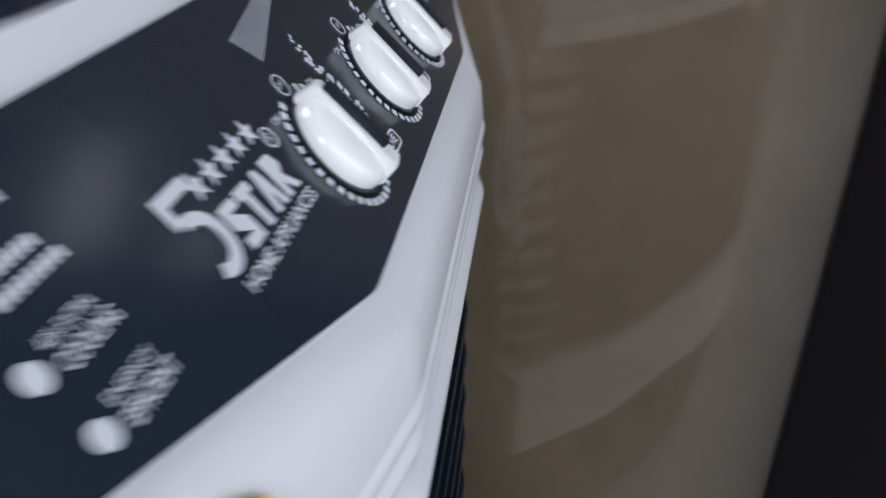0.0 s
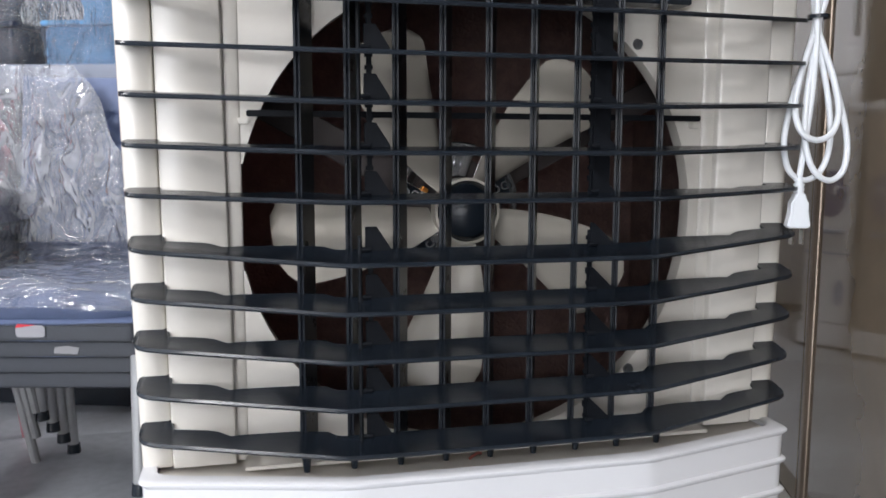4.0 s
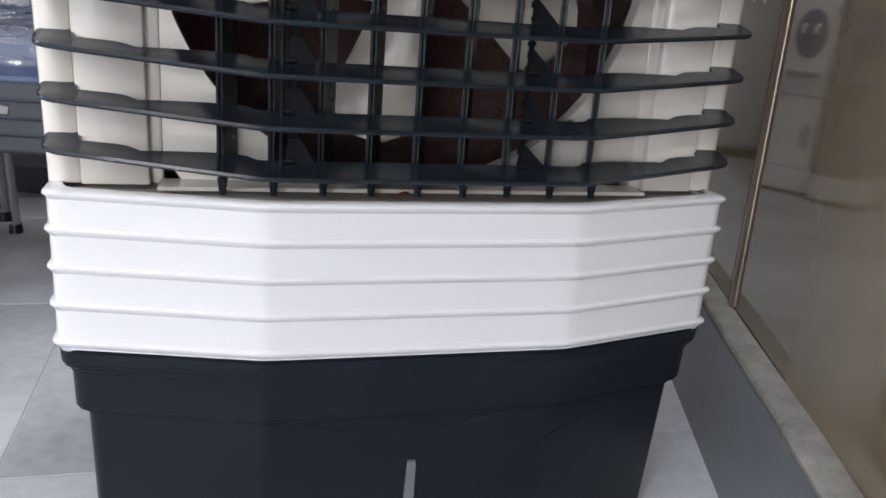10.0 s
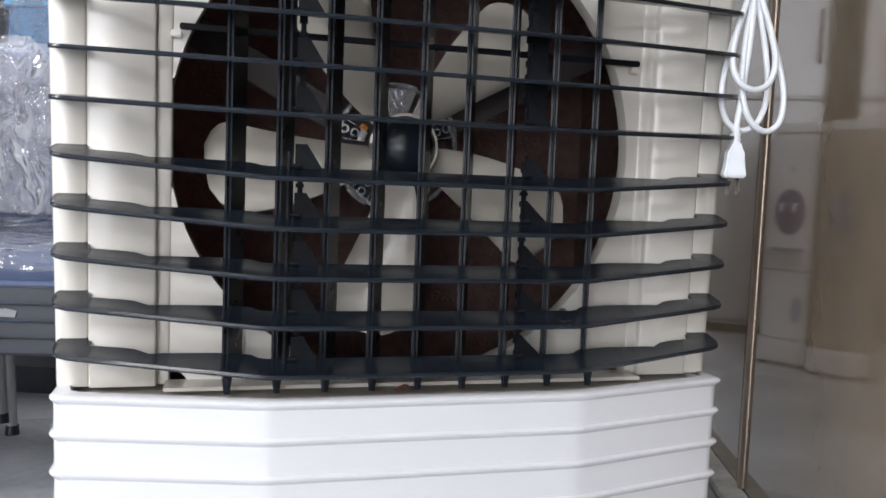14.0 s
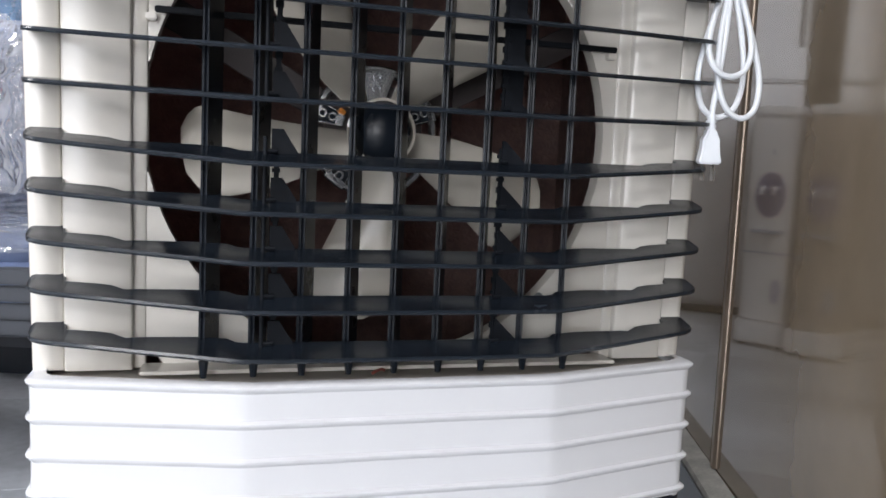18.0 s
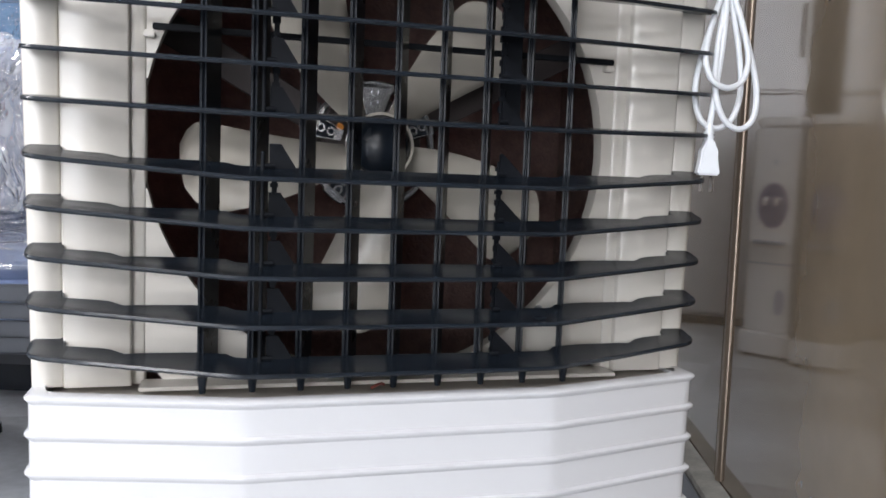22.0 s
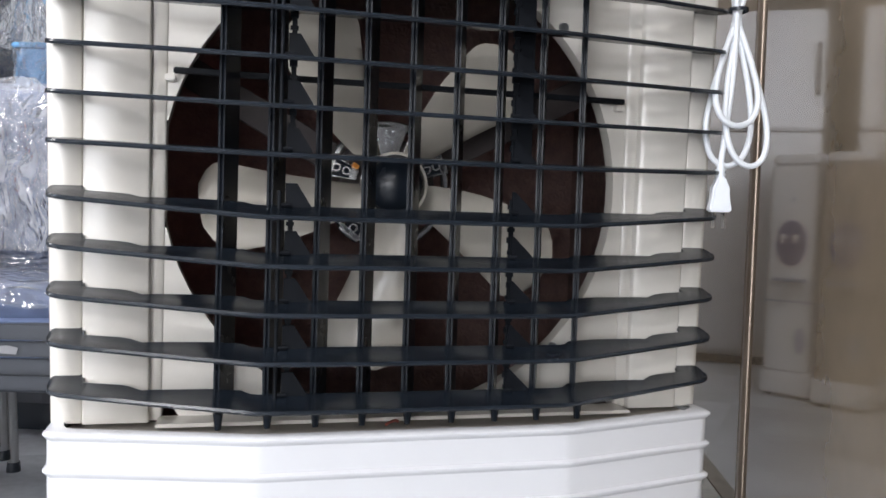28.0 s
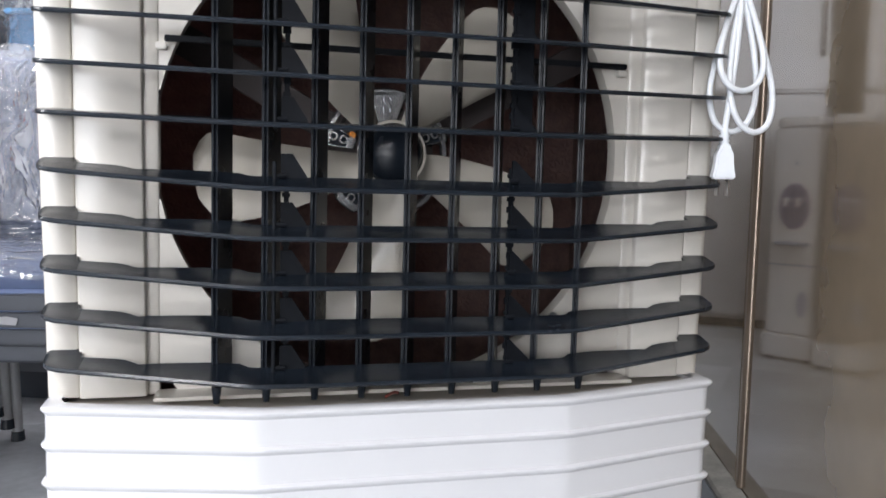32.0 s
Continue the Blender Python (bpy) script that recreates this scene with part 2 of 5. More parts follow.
def box(x0, x1, y0, y1, z0, z1, bm=None):
    bm = bm or bmesh.new()
    m = Matrix.Translation(((x0 + x1) / 2, (y0 + y1) / 2, (z0 + z1) / 2)) @ Matrix.Diagonal((x1 - x0, y1 - y0, z1 - z0, 1))
    bmesh.ops.create_cube(bm, size=1, matrix=m)
    return bm


def obox(m, sx, sy, sz, bm=None):
    bm = bm or bmesh.new()
    bmesh.ops.create_cube(bm, size=1, matrix=m @ Matrix.Diagonal((sx, sy, sz, 1)))
    return bm


def tube(points, r, bm=None, seg=10, closed=False, flat=1.0):
    """A round bar along points; r may be a list."""
    bm = bm or bmesh.new()
    pts = [Vector(p) for p in points]
    rings, up = [], None
    for i, p in enumerate(pts):
        a, b = pts[max(i - 1, 0)], pts[min(i + 1, len(pts) - 1)]
        if closed:
            a, b = pts[i - 1], pts[(i + 1) % len(pts)]
        d = (b - a).normalized()
        if up is None:
            up = d.orthogonal().normalized()
        up = (up - d * up.dot(d)).normalized()
        side = d.cross(up)
        rr = r[i] if isinstance(r, (list, tuple)) else r
        rings.append([bm.verts.new(p + rr * (math.cos(t) * up + flat * math.sin(t) * side)) for t in (2 * math.pi * k / seg for k in range(seg))])
    pairs = list(zip(rings, rings[1:])) + ([(rings[-1], rings[0])] if closed else [])
    for r0, r1 in pairs:
        for k in range(seg):
            bm.faces.new((r0[k], r0[(k + 1) % seg], r1[(k + 1) % seg], r1[k]))
    if not closed:
        bm.faces.new(rings[0][::-1])
        bm.faces.new(rings[-1])
    return bm


def spline(points, n=8):
    """A smooth line through points."""
    p = [Vector(q) for q in points]
    p = [2 * p[0] - p[1]] + p + [2 * p[-1] - p[-2]]
    out = []
    for i in range(1, len(p) - 2):
        for k in range(n):
            t = k / n
            a, b, c, d = p[i - 1 : i + 3]
            out.append(0.5 * ((2 * b) + (c - a) * t + (2 * a - 5 * b + 4 * c - d) * t * t + (3 * b - a - 3 * c + d) * t**3))
    return out + [p[-2]]


def loft(rings, bm=None, cap0=False, cap1=False, closed=True):
    bm = bm or bmesh.new()
    vs = [[bm.verts.new(p) for p in ring] for ring in rings]
    for a, b in zip(vs, vs[1:]):
        n = len(a)
        for k in range(n if closed else n - 1):
            bm.faces.new((a[k], a[(k + 1) % n], b[(k + 1) % n], b[k]))
    if cap0:
        bm.faces.new(vs[0][::-1])
    if cap1:
        bm.faces.new(vs[-1])
    return bm


def prism(poly, m, depth, bm=None):
    """A flat outline in the xy plane of m, raised by depth."""
    bm = bm or bmesh.new()
    a = [m @ Vector((x, y, 0)) for x, y in poly]
    b = [m @ Vector((x, y, depth)) for x, y in poly]
    return loft([a, b], bm, True, True)


def disc(m, r, depth, seg=40, r2=None, bm=None):
    r2 = r if r2 is None else r2
    ring = lambda q, z: [m @ Vector((q * math.cos(2 * math.pi * k / seg), q * math.sin(2 * math.pi * k / seg), z)) for k in range(seg)]
    return loft([ring(r, 0), ring(r2, depth)], bm, True, True)


def annulus(m, r0, r1, depth, seg=40, a0=0.0, a1=2 * math.pi, bm=None):
    bm = bm or bmesh.new()
    full = abs(a1 - a0) > 6.28
    n = seg if full else seg + 1
    ang = [a0 + (a1 - a0) * k / seg for k in range(n)]
    pt = lambda q, t, z: m @ Vector((q * math.cos(t), q * math.sin(t), z))
    rings = [[pt(r0, t, 0), pt(r1, t, 0), pt(r1, t, depth), pt(r0, t, depth)] for t in ang]
    vs = [[bm.verts.new(p) for p in r] for r in rings]
    for i in range(len(vs) if full else len(vs) - 1):
        a, b = vs[i], vs[(i + 1) % len(vs)]
        for k in range(4):
            bm.faces.new((a[k], a[(k + 1) % 4], b[(k + 1) % 4], b[k]))
    if not full:
        bm.faces.new(vs[0][::-1])
        bm.faces.new(vs[-1])
    return bm


def words(text, m, height, material, parent, name="lettering", label="", width=None, bold=0.0, spacing=1.0, depth=0.0003, align="CENTER"):
    """Raised lettering in the xy plane of m, centred, as a mesh."""
    c = bpy.data.curves.new("tmp", "FONT")
    c.body, c.size, c.align_x, c.align_y, c.extrude, c.offset, c.space_character = text, 1.0, align, "CENTER", 0.0, bold, spacing
    c.resolution_u = 3
    ob = bpy.data.objects.new("tmp", c)
    scene.collection.objects.link(ob)
    me = bpy.data.meshes.new_from_object(ob.evaluated_get(bpy.context.evaluated_depsgraph_get()))
    bpy.data.objects.remove(ob)
    xs = [v.co.x for v in me.vertices]
    w = max(xs) - min(xs)
    sy = height / 0.7
    sx = width / w if width else sy
    me.transform(m @ Matrix.Diagonal((sx, sy, 1, 1)))
    me.materials.append(material)
    o = new(name, me)
    o.parent = parent
    return tagged(o, label)


def corner_round(pts, r, n=4):
    """Rounds the corners of a closed outline of 2D points; r: one radius a corner."""
    out = []
    for i, p in enumerate(pts):
        p, a, b = Vector(p), Vector(pts[i - 1]), Vector(pts[(i + 1) % len(pts)])
        q = r[i] if isinstance(r, (list, tuple)) else r
        da, db = (a - p).normalized(), (b - p).normalized()
        s, e = p + da * min(q, (a - p).length * 0.45), p + db * min(q, (b - p).length * 0.45)
        for k in range(n + 1):
            t = k / n
            out.append((1 - t) ** 2 * s + 2 * t * (1 - t) * p + t * t * e)
    return out


# ---- the setting ----
WN = Vector((0.9426, -0.3338, 0))
WD = Vector((0.3338, 0.9426, 0))


def wall_frame(c):
    """Along the side wall: x runs along it (deeper), y out of the shop, z up."""
    o = WN * c
    return Matrix(((WD.x, WN.x, 0, o.x), (WD.y, WN.y, 0, o.y), (0, 0, 1, 0), (0, 0, 0, 1)))


def build_setting():
    floor = thing("floor", label="grey stone tiled shop floor", category="floor", kind="structure")
    part("screed", box(-5.2, 3.2, -6.2, 4.2, -0.06, -0.0007), M_grout, floor)
    tile = None
    sz = 0.6
    for i in range(-9, 6):
        for j in range(-11, 8):
            x, y = i * sz + 0.13, j * sz + 0.27
            if not (-5.6 < x < 2.4 and -6.5 < y < 3.6):
                continue
            if tile is None:
                tile = part("tile", box(0.001, sz - 0.001, 0.001, sz - 0.001, -0.02, 0, None), M_floor, floor, bevel=0.0008, segs=1)
                tile.location = (x, y, 0)
            else:
                o = new("tile", tile.data)
                o.parent, o.location = floor, (x, y, 0)
    ceil = part("ceiling", box(-5.2, 3.2, -6.2, 4.2, 3.0, 3.1), M_room)
    tagged(ceil, "plain white shop ceiling", "ceiling", kind="structure")
    for n, b in dict(wall_back=(-5.2, 3.2, 4.1, 4.2)).items():
        tagged(part(n, box(b[0], b[1], b[2], b[3], 0, 3.0), M_back), "plain taupe painted shop wall", "wall", kind="structure")
    tagged(part("wall_left", box(-5.2, -5.1, -6.1, 4.1, 0, 3.0), M_room), "plain pale painted shop wall", "wall", kind="structure")
    # unseen front wall; its window is added only to give frontal light
    front = thing("wall_front", label="unseen pale painted shop front wall around an added wide window", category="wall", kind="structure")
    for x0, x1, z0, z1 in ((-5.2, -4.6, 0, 3.0), (-1.2, 3.2, 0, 3.0), (-4.6, -1.2, 0, 0.25), (-4.6, -1.2, 2.45, 3.0)):
        part("masonry", box(x0, x1, -6.1, -6.0, z0, z1), M_room, front)
    win = thing("window_1", label="wide unseen shop window with a metal frame, added for frontal light", category="window", kind="structure")
    for x in (-4.58, -3.45, -2.33, -1.22):
        part("mullion", box(x - 0.02, x + 0.02, -6.08, -6.02, 0.25, 2.45), M_leg, win)
    # added fill lamp that evens out the light on the cooler's front
    area("front_fill_light", pose(-2.9, -6.12, 1.35, 90, 0, 0), 3.4, 2.2, 185, (0.965, 0.97, 1.0))
    # side wall, plinth and ledge
    m = wall_frame(0.430)
    side = thing("wall_side", label="polished taupe tiled shop wall", category="wall", kind="structure")
    part("core", obox(m @ Matrix.Translation((0, 0.072, 1.5)), 15.0, 0.12, 3.0), M_wall, side)
    for x0, x1 in ((-6.6, -3.6), (-3.6, -0.19), (-0.188, 0.519), (0.521, 2.4), (2.4, 4.4)):
        part("wall_panel", obox(m @ Matrix.Translation(((x0 + x1) / 2, 0.006, 1.5895)), x1 - x0 - 0.002, 0.012, 2.8165), M_wall, side)
    p = wall_frame(0.3820)
    plinth = thing("baseboard", label="dark grey tiled plinth along the side wall", category="baseboard", kind="structure")
    for i in range(-11, 6):
        x0, x1 = i * 0.6 - 0.1995, i * 0.6 + 0.3995
        tiles = loft([[p @ Vector((x, y, z)) for x, y in ((x0, y0), (x1, y0), (x1, 0.0462), (x0, 0.0462))] for z, y0 in ((0.0, 0.0008), (0.167, 0.0105))], None, True, True)
        part("skirting_tile", tiles, M_plinth, plinth)
    ring = [(0.0115, 0.168), (0.0105, 0.175), (0.0135, 0.180), (0.022, 0.182), (0.0470, 0.184), (0.0470, 0.168)]
    rows = []
    for k in range(121):
        x = -6.4 + 9.9 * k / 120
        w = 0.002 * noise.noise(Vector((x * 4, 0, 0)))
        rows.append([p @ Vector((x, a + w, z + 0.002 * noise.noise(Vector((x * 9, a * 50, 3))))) for a, z in ring])
    tagged(part("ledge", loft(rows, None, True, True), M_ledge), "rough cement ledge on top of the plinth", "ledge", kind="structure")
    t = wall_frame(0.430)
    trim = part("trim", loft([[t @ Vector((0.490 + a, b, z)) for a, b in ((-0.0105, 0.003), (-0.0095, -0.002), (-0.005, -0.006), (0.005, -0.006), (0.0095, -0.002), (0.0105, 0.003))] for z in (0.186, 2.99)], None, True, True), M_trim)
    door = thing("door_1", label="dark brown flush door panel in the side wall", category="door", kind="structure")
    part("leaf", obox(t @ Matrix.Translation((-0.66, -0.010, 1.19)), 0.92, 0.022, 2.0), M_door, door, bevel=0.003)
    for x in (-0.1995, -1.1205):
        part("jamb", obox(t @ Matrix.Translation((x - 0.0, -0.014, 1.20)), 0.018, 0.034, 2.03), M_door, door, bevel=0.002)
    part("lever", tube([t @ Vector((-1.05, -0.03, 1.15)), t @ Vector((-1.05, -0.06, 1.15)), t @ Vector((-0.94, -0.06, 1.15))], 0.009, seg=8), M_trim, door)
    tagged(trim, "bronze metal edging strip on the wall", "trim", kind="structure")


def ceiling_lamps():
    first = None
    # panels out of view; the last is added to brighten the mirrored dispensers
    for i, (x, y) in enumerate(((-2.6, 0.2), (-2.2, 2.4), (-1.6, -2.2), (-3.4, -2.2), (-1.8, -4.4), (-3.6, -4.4), (-4.2, 0.2), (0.35, 1.45))):
        th = thing("ceiling_light", Matrix.Translation((x, y, 2.998)), "flush white ceiling light panel, placed out of view", "ceiling light", "ceiling lights")
        part("frame", box(-0.31, 0.31, -0.31, 0.31, -0.03, 0), M_white, th)
        bm = box(-0.28, 0.28, -0.28, 0.28, -0.034, -0.0305)
        part("diffuser", bm, M_lamp, th)
        area("panel_lamp", Matrix.Translation((x, y, 2.955)), 0.56, 0.56, LAMP_W[i], (0.985, 0.972, 1.0))


M_lamp = bpy.data.materials.new("lamp_diffuser")
M_lamp.use_nodes = True
M_lamp.node_tree.nodes["Principled BSDF"].inputs["Emission Color"].default_value = (1.0, 0.965, 0.94, 1)
M_lamp.node_tree.nodes["Principled BSDF"].inputs["Emission Strength"].default_value = 6.0
LAMP_W = [24, 7, 45, 34, 50, 48, 22, 22]
build_setting()
ceiling_lamps()


# ---- the air cooler ----
def plan(w, ys, xc, yc, yb=0.52, r=0.016, rc=0.008, n=4):
    """The cooler's outline: flat middle, two receding side facets, straight flanks."""
    return corner_round([(-w, yb), (-w, ys), (-xc, yc), (xc, yc), (w, ys), (w, yb)], [0.03, r, rc, rc, r, 0.03], n)


def stack(levels, **kw):
    """Rings for (z, w, ys, xc, yc)."""
    return [[Vector((p.x, p.y, z)) for p in plan(w, ys, xc, yc, **kw)] for z, w, ys, xc, yc in levels]


FAN = Vector((-0.008, 0.0, 0.654))
HEAD_UP = 0.0137


def build_cooler():
    c = thing("air_cooler", label="large white and black plastic evaporative air cooler on the tiled floor", category="air cooler")
    c.location.z = LIFT
    # water tank
    lv = [(-0.010, 0.317, 0.098, 0.150, 0.056), (-0.002, 0.321, 0.092, 0.150, 0.050), (0.180, 0.324, 0.078, 0.153, 0.034), (0.187, 0.334, 0.070, 0.154, 0.024), (0.231, 0.335, 0.068, 0.154, 0.022), (0.238, 0.343, 0.063, 0.155, 0.017), (0.2555, 0.344, 0.062, 0.155, 0.016)]
    tank = part("water_tank", loft(stack(lv, n=5), None, True, True), M_tank, c, "matt black water tank", bevel=0.0025)
    # raised frames on the tank front
    for line in (
        ((0.16, 0.05, 0.042), (0.152, 0.041, 0.119), (0.156, 0.039, 0.142), (0.215, 0.053, 0.161), (0.292, 0.072, 0.176)),
        ((0.201, 0.063, 0.026), (0.196, 0.054, 0.106), (0.207, 0.055, 0.118), (0.257, 0.067, 0.129), (0.312, 0.081, 0.139)),
        ((-0.31, 0.08, 0.14), (-0.267, 0.07, 0.131), (-0.224, 0.06, 0.12)),
        ((-0.311, 0.076, 0.186), (-0.274, 0.067, 0.177), (-0.235, 0.058, 0.168)),
        ((-0.151, 0.034, 0.192), (-0.096, 0.036, 0.169), (-0.002, 0.038, 0.15), (0.074, 0.036, 0.17), (0.152, 0.034, 0.191), (0.156, 0.033, 0.204)),
    ):
        part("tank_moulding", tube(spline(line, 5), 0.0016, seg=6), M_tank, tank)
    part("level_window", prism(corner_round([(-0.0065, -0.09), (0.0065, -0.09), (0.0045, 0.008), (-0.0045, 0.008)], 0.003), pose(0.002, 0.0405, 0.115, 94, 0, 0), 0.004), mat("grey_level_strip", (0.14, 0.155, 0.17), 0.3), tank, "translucent grey water level strip")
    # white ribbed band
    band = part("band", loft(stack([(0.2560, 0.334, 0.0750, 0.1500, 0.0290), (0.2560, 0.3455, 0.0636, 0.1545, 0.0178), (0.33, 0.3455, 0.0636, 0.1545, 0.0178), (0.4065, 0.3465, 0.0636, 0.1545, 0.0178), (0.4065, 0.334, 0.0750, 0.1500, 0.0290), (0.2560, 0.334, 0.0750, 0.1500, 0.0290)])), M_white, c, "white ribbed plastic band", bevel=0.001)
    for z in (0.2620, 0.3000, 0.3365, 0.3725, 0.4066):
        prof = [(-0.0095, 0.0), (-0.0070, 0.0008), (-0.0045, 0.0022), (-0.0020, 0.0046), (0.0, 0.0060), (0.0018, 0.0060), (0.0034, 0.0042), (0.0042, 0.0)]
        rings = [[Vector((p.x, p.y, z - 0.0095)) for p in plan(0.334, 0.075, 0.150, 0.029)]]
        for dz, o in prof:
            rings.append([Vector((p.x, p.y, z + dz)) for p in plan(0.3435 + o - 0.001, 0.065 - o * 0.7, 0.1545 + o * 0.1, 0.020 - o, yb=0.52 + o, r=0.011)])
        rings.append([Vector((p.x, p.y, z + 0.0042)) for p in plan(0.334, 0.075, 0.150, 0.029)])
        part("rib", loft(rings), M_white, band)
    part("shelf", prism([(-0.333, 0.125), (-0.333, 0.076), (-0.150, 0.0295), (0.150, 0.0295), (0.333, 0.076), (0.333, 0.125)], Matrix.Translation((0, 0, 0.3985)), 0.004), M_cream, band)
    # cream body: rear shell and front frame
    body = None
    for s in (-1, 1):
        for y0, y1, z0, z1 in ((0.115, 0.285, 0.411, 0.918), (0.455, 0.50, 0.411, 0.918), (0.2855, 0.4545, 0.411, 0.432), (0.2855, 0.4545, 0.89, 0.918)):
            w0, w1 = 0.345 + 0.0245 * (z0 - 0.411), 0.345 + 0.0245 * (z1 - 0.411)
            panel_ = loft([[Vector((s * x, y, z)) for x, y in ((w - 0.006, y0), (w, y0), (w, y1), (w - 0.006, y1))] for z, w in ((z0, w0), (z1, w1))], None, True, True)
            if body is None:
                body = part("body", panel_, M_cream, c, "glossy cream plastic housing")
            else:
                part("side_panel", panel_, M_cream, body)
    for s in (-1, 1):
        for k in range(9):
            z = 0.455 + 0.049 * k
            w = 0.345 + 0.0245 * (z - 0.411)
            part("side_slat", box(min(s * (w - 0.014), s * w), max(s * (w - 0.014), s * w), 0.2855, 0.4545, z, z + 0.006), M_cream, body)
    return c, tank, band, body


cooler, tank, band, body = build_cooler()


def front_frame():
    """Front plate with the round fan opening, posts and grooves."""
    n, R = 72, 0.243
    z0, z1, xw, y = 0.412, 0.918, 0.247, 0.104
    outer, inner = [], []
    for k in range(n):
        t = 2 * math.pi * k / n + math.pi / n
        dx, dz = math.cos(t), math.sin(t)
        inner.append(Vector((FAN.x + R * dx, y, FAN.z + R * dz)))
        s = min(abs((xw if dx > 0 else -xw) - FAN.x) / max(abs(dx), 1e-6), abs((z1 if dz > 0 else z0) - FAN.z) / max(abs(dz), 1e-6))
        outer.append(Vector((FAN.x + s * dx, y, FAN.z + s * dz)))
    lip = [p + Vector((0, 0.002, 0)) + (p - Vector((FAN.x, y, FAN.z))).normalized() * -0.0005 for p in inner]
    deep = [p + Vector((0, 0.016, 0)) for p in lip]
    back = [p + Vector((0, 0.003, 0)) for p in outer]
    part("front_plate", loft([back, outer, inner, lip, deep]), M_cream, body, "cream front plate with a round fan opening", angle=28)
    for s in (-1, 1):
        # groove moulding, inner post, outer post
        for (xa, xb, ya, name) in ((0.2462, 0.2660, 0.1022, "moulding"), (0.258, 0.319, 0.0935, "post"), (0.3195, 0.358, 0.0985, "corner_post")):
            rings = []
            for z in (0.409, 0.918):
                k = 0.010 * (z - 0.41) / 0.49
                f = 0.0 if xa < 0.25 else k * (xb if name == "corner_post" else xa) / 0.34
                wide = (f if name != "moulding" else 0)
                a, b = xa + wide * 0.6, xb - (0.009 - wide if name == "corner_post" else -wide * 0.6)
                rr = 0.008 if name == "corner_post" else 0.003
                prof = [(a, 0.125), (a, ya + 0.002), (a + 0.002, ya), (b - rr, ya), (b - rr * 0.3, ya + rr * 0.3), (b, ya + rr), (b, 0.125)]
                rings.append([Vector((s * x, yy, z)) for x, yy in prof])
            part(name, loft(rings, None, True, True), M_cream, body, angle=50)
    part("basin", box(-0.33, 0.33, 0.13, 0.49, 0.3085, 0.3125), M_dark, body, "black basin floor")
    part("lower_sill", box(-0.25, 0.25, 0.07, 0.106, 0.4088, 0.4125), M_cream, body, bevel=0.001)
    for x0, x1, z0, z1 in ((-0.339, 0.339, 0.411, 0.435), (-0.339, 0.339, 0.888, 0.918), (-0.339, -0.30, 0.4355, 0.8875), (0.30, 0.339, 0.4355, 0.8875)):
        part("back_frame", box(x0, x1, 0.494, 0.50, z0, z1), M_cream, body)
    for k in range(8):
        part("back_slat", box(-0.2995, 0.2995, 0.486, 0.50, 0.475 + 0.048 * k, 0.481 + 0.048 * k), M_cream, body)
    # unseen plate; its black stands for the shade in the upper housing
    part("roof_plate", box(-0.33, 0.33, 0.15, 0.5, 1.004, 1.009), M_dark, body, "unseen inner roof plate, coloured black for the shade inside")
    # screws and stub clips on the plate
    for x, z in ((0.168, 0.478), (0.168, 0.833), (-0.185, 0.478), (-0.185, 0.833)):
        part("screw", disc(pose(x, 0.104, z, 90, 0, 0), 0.006, 0.004, 14, 0.0045), M_rod, body, "dull metal screw")


front_frame()


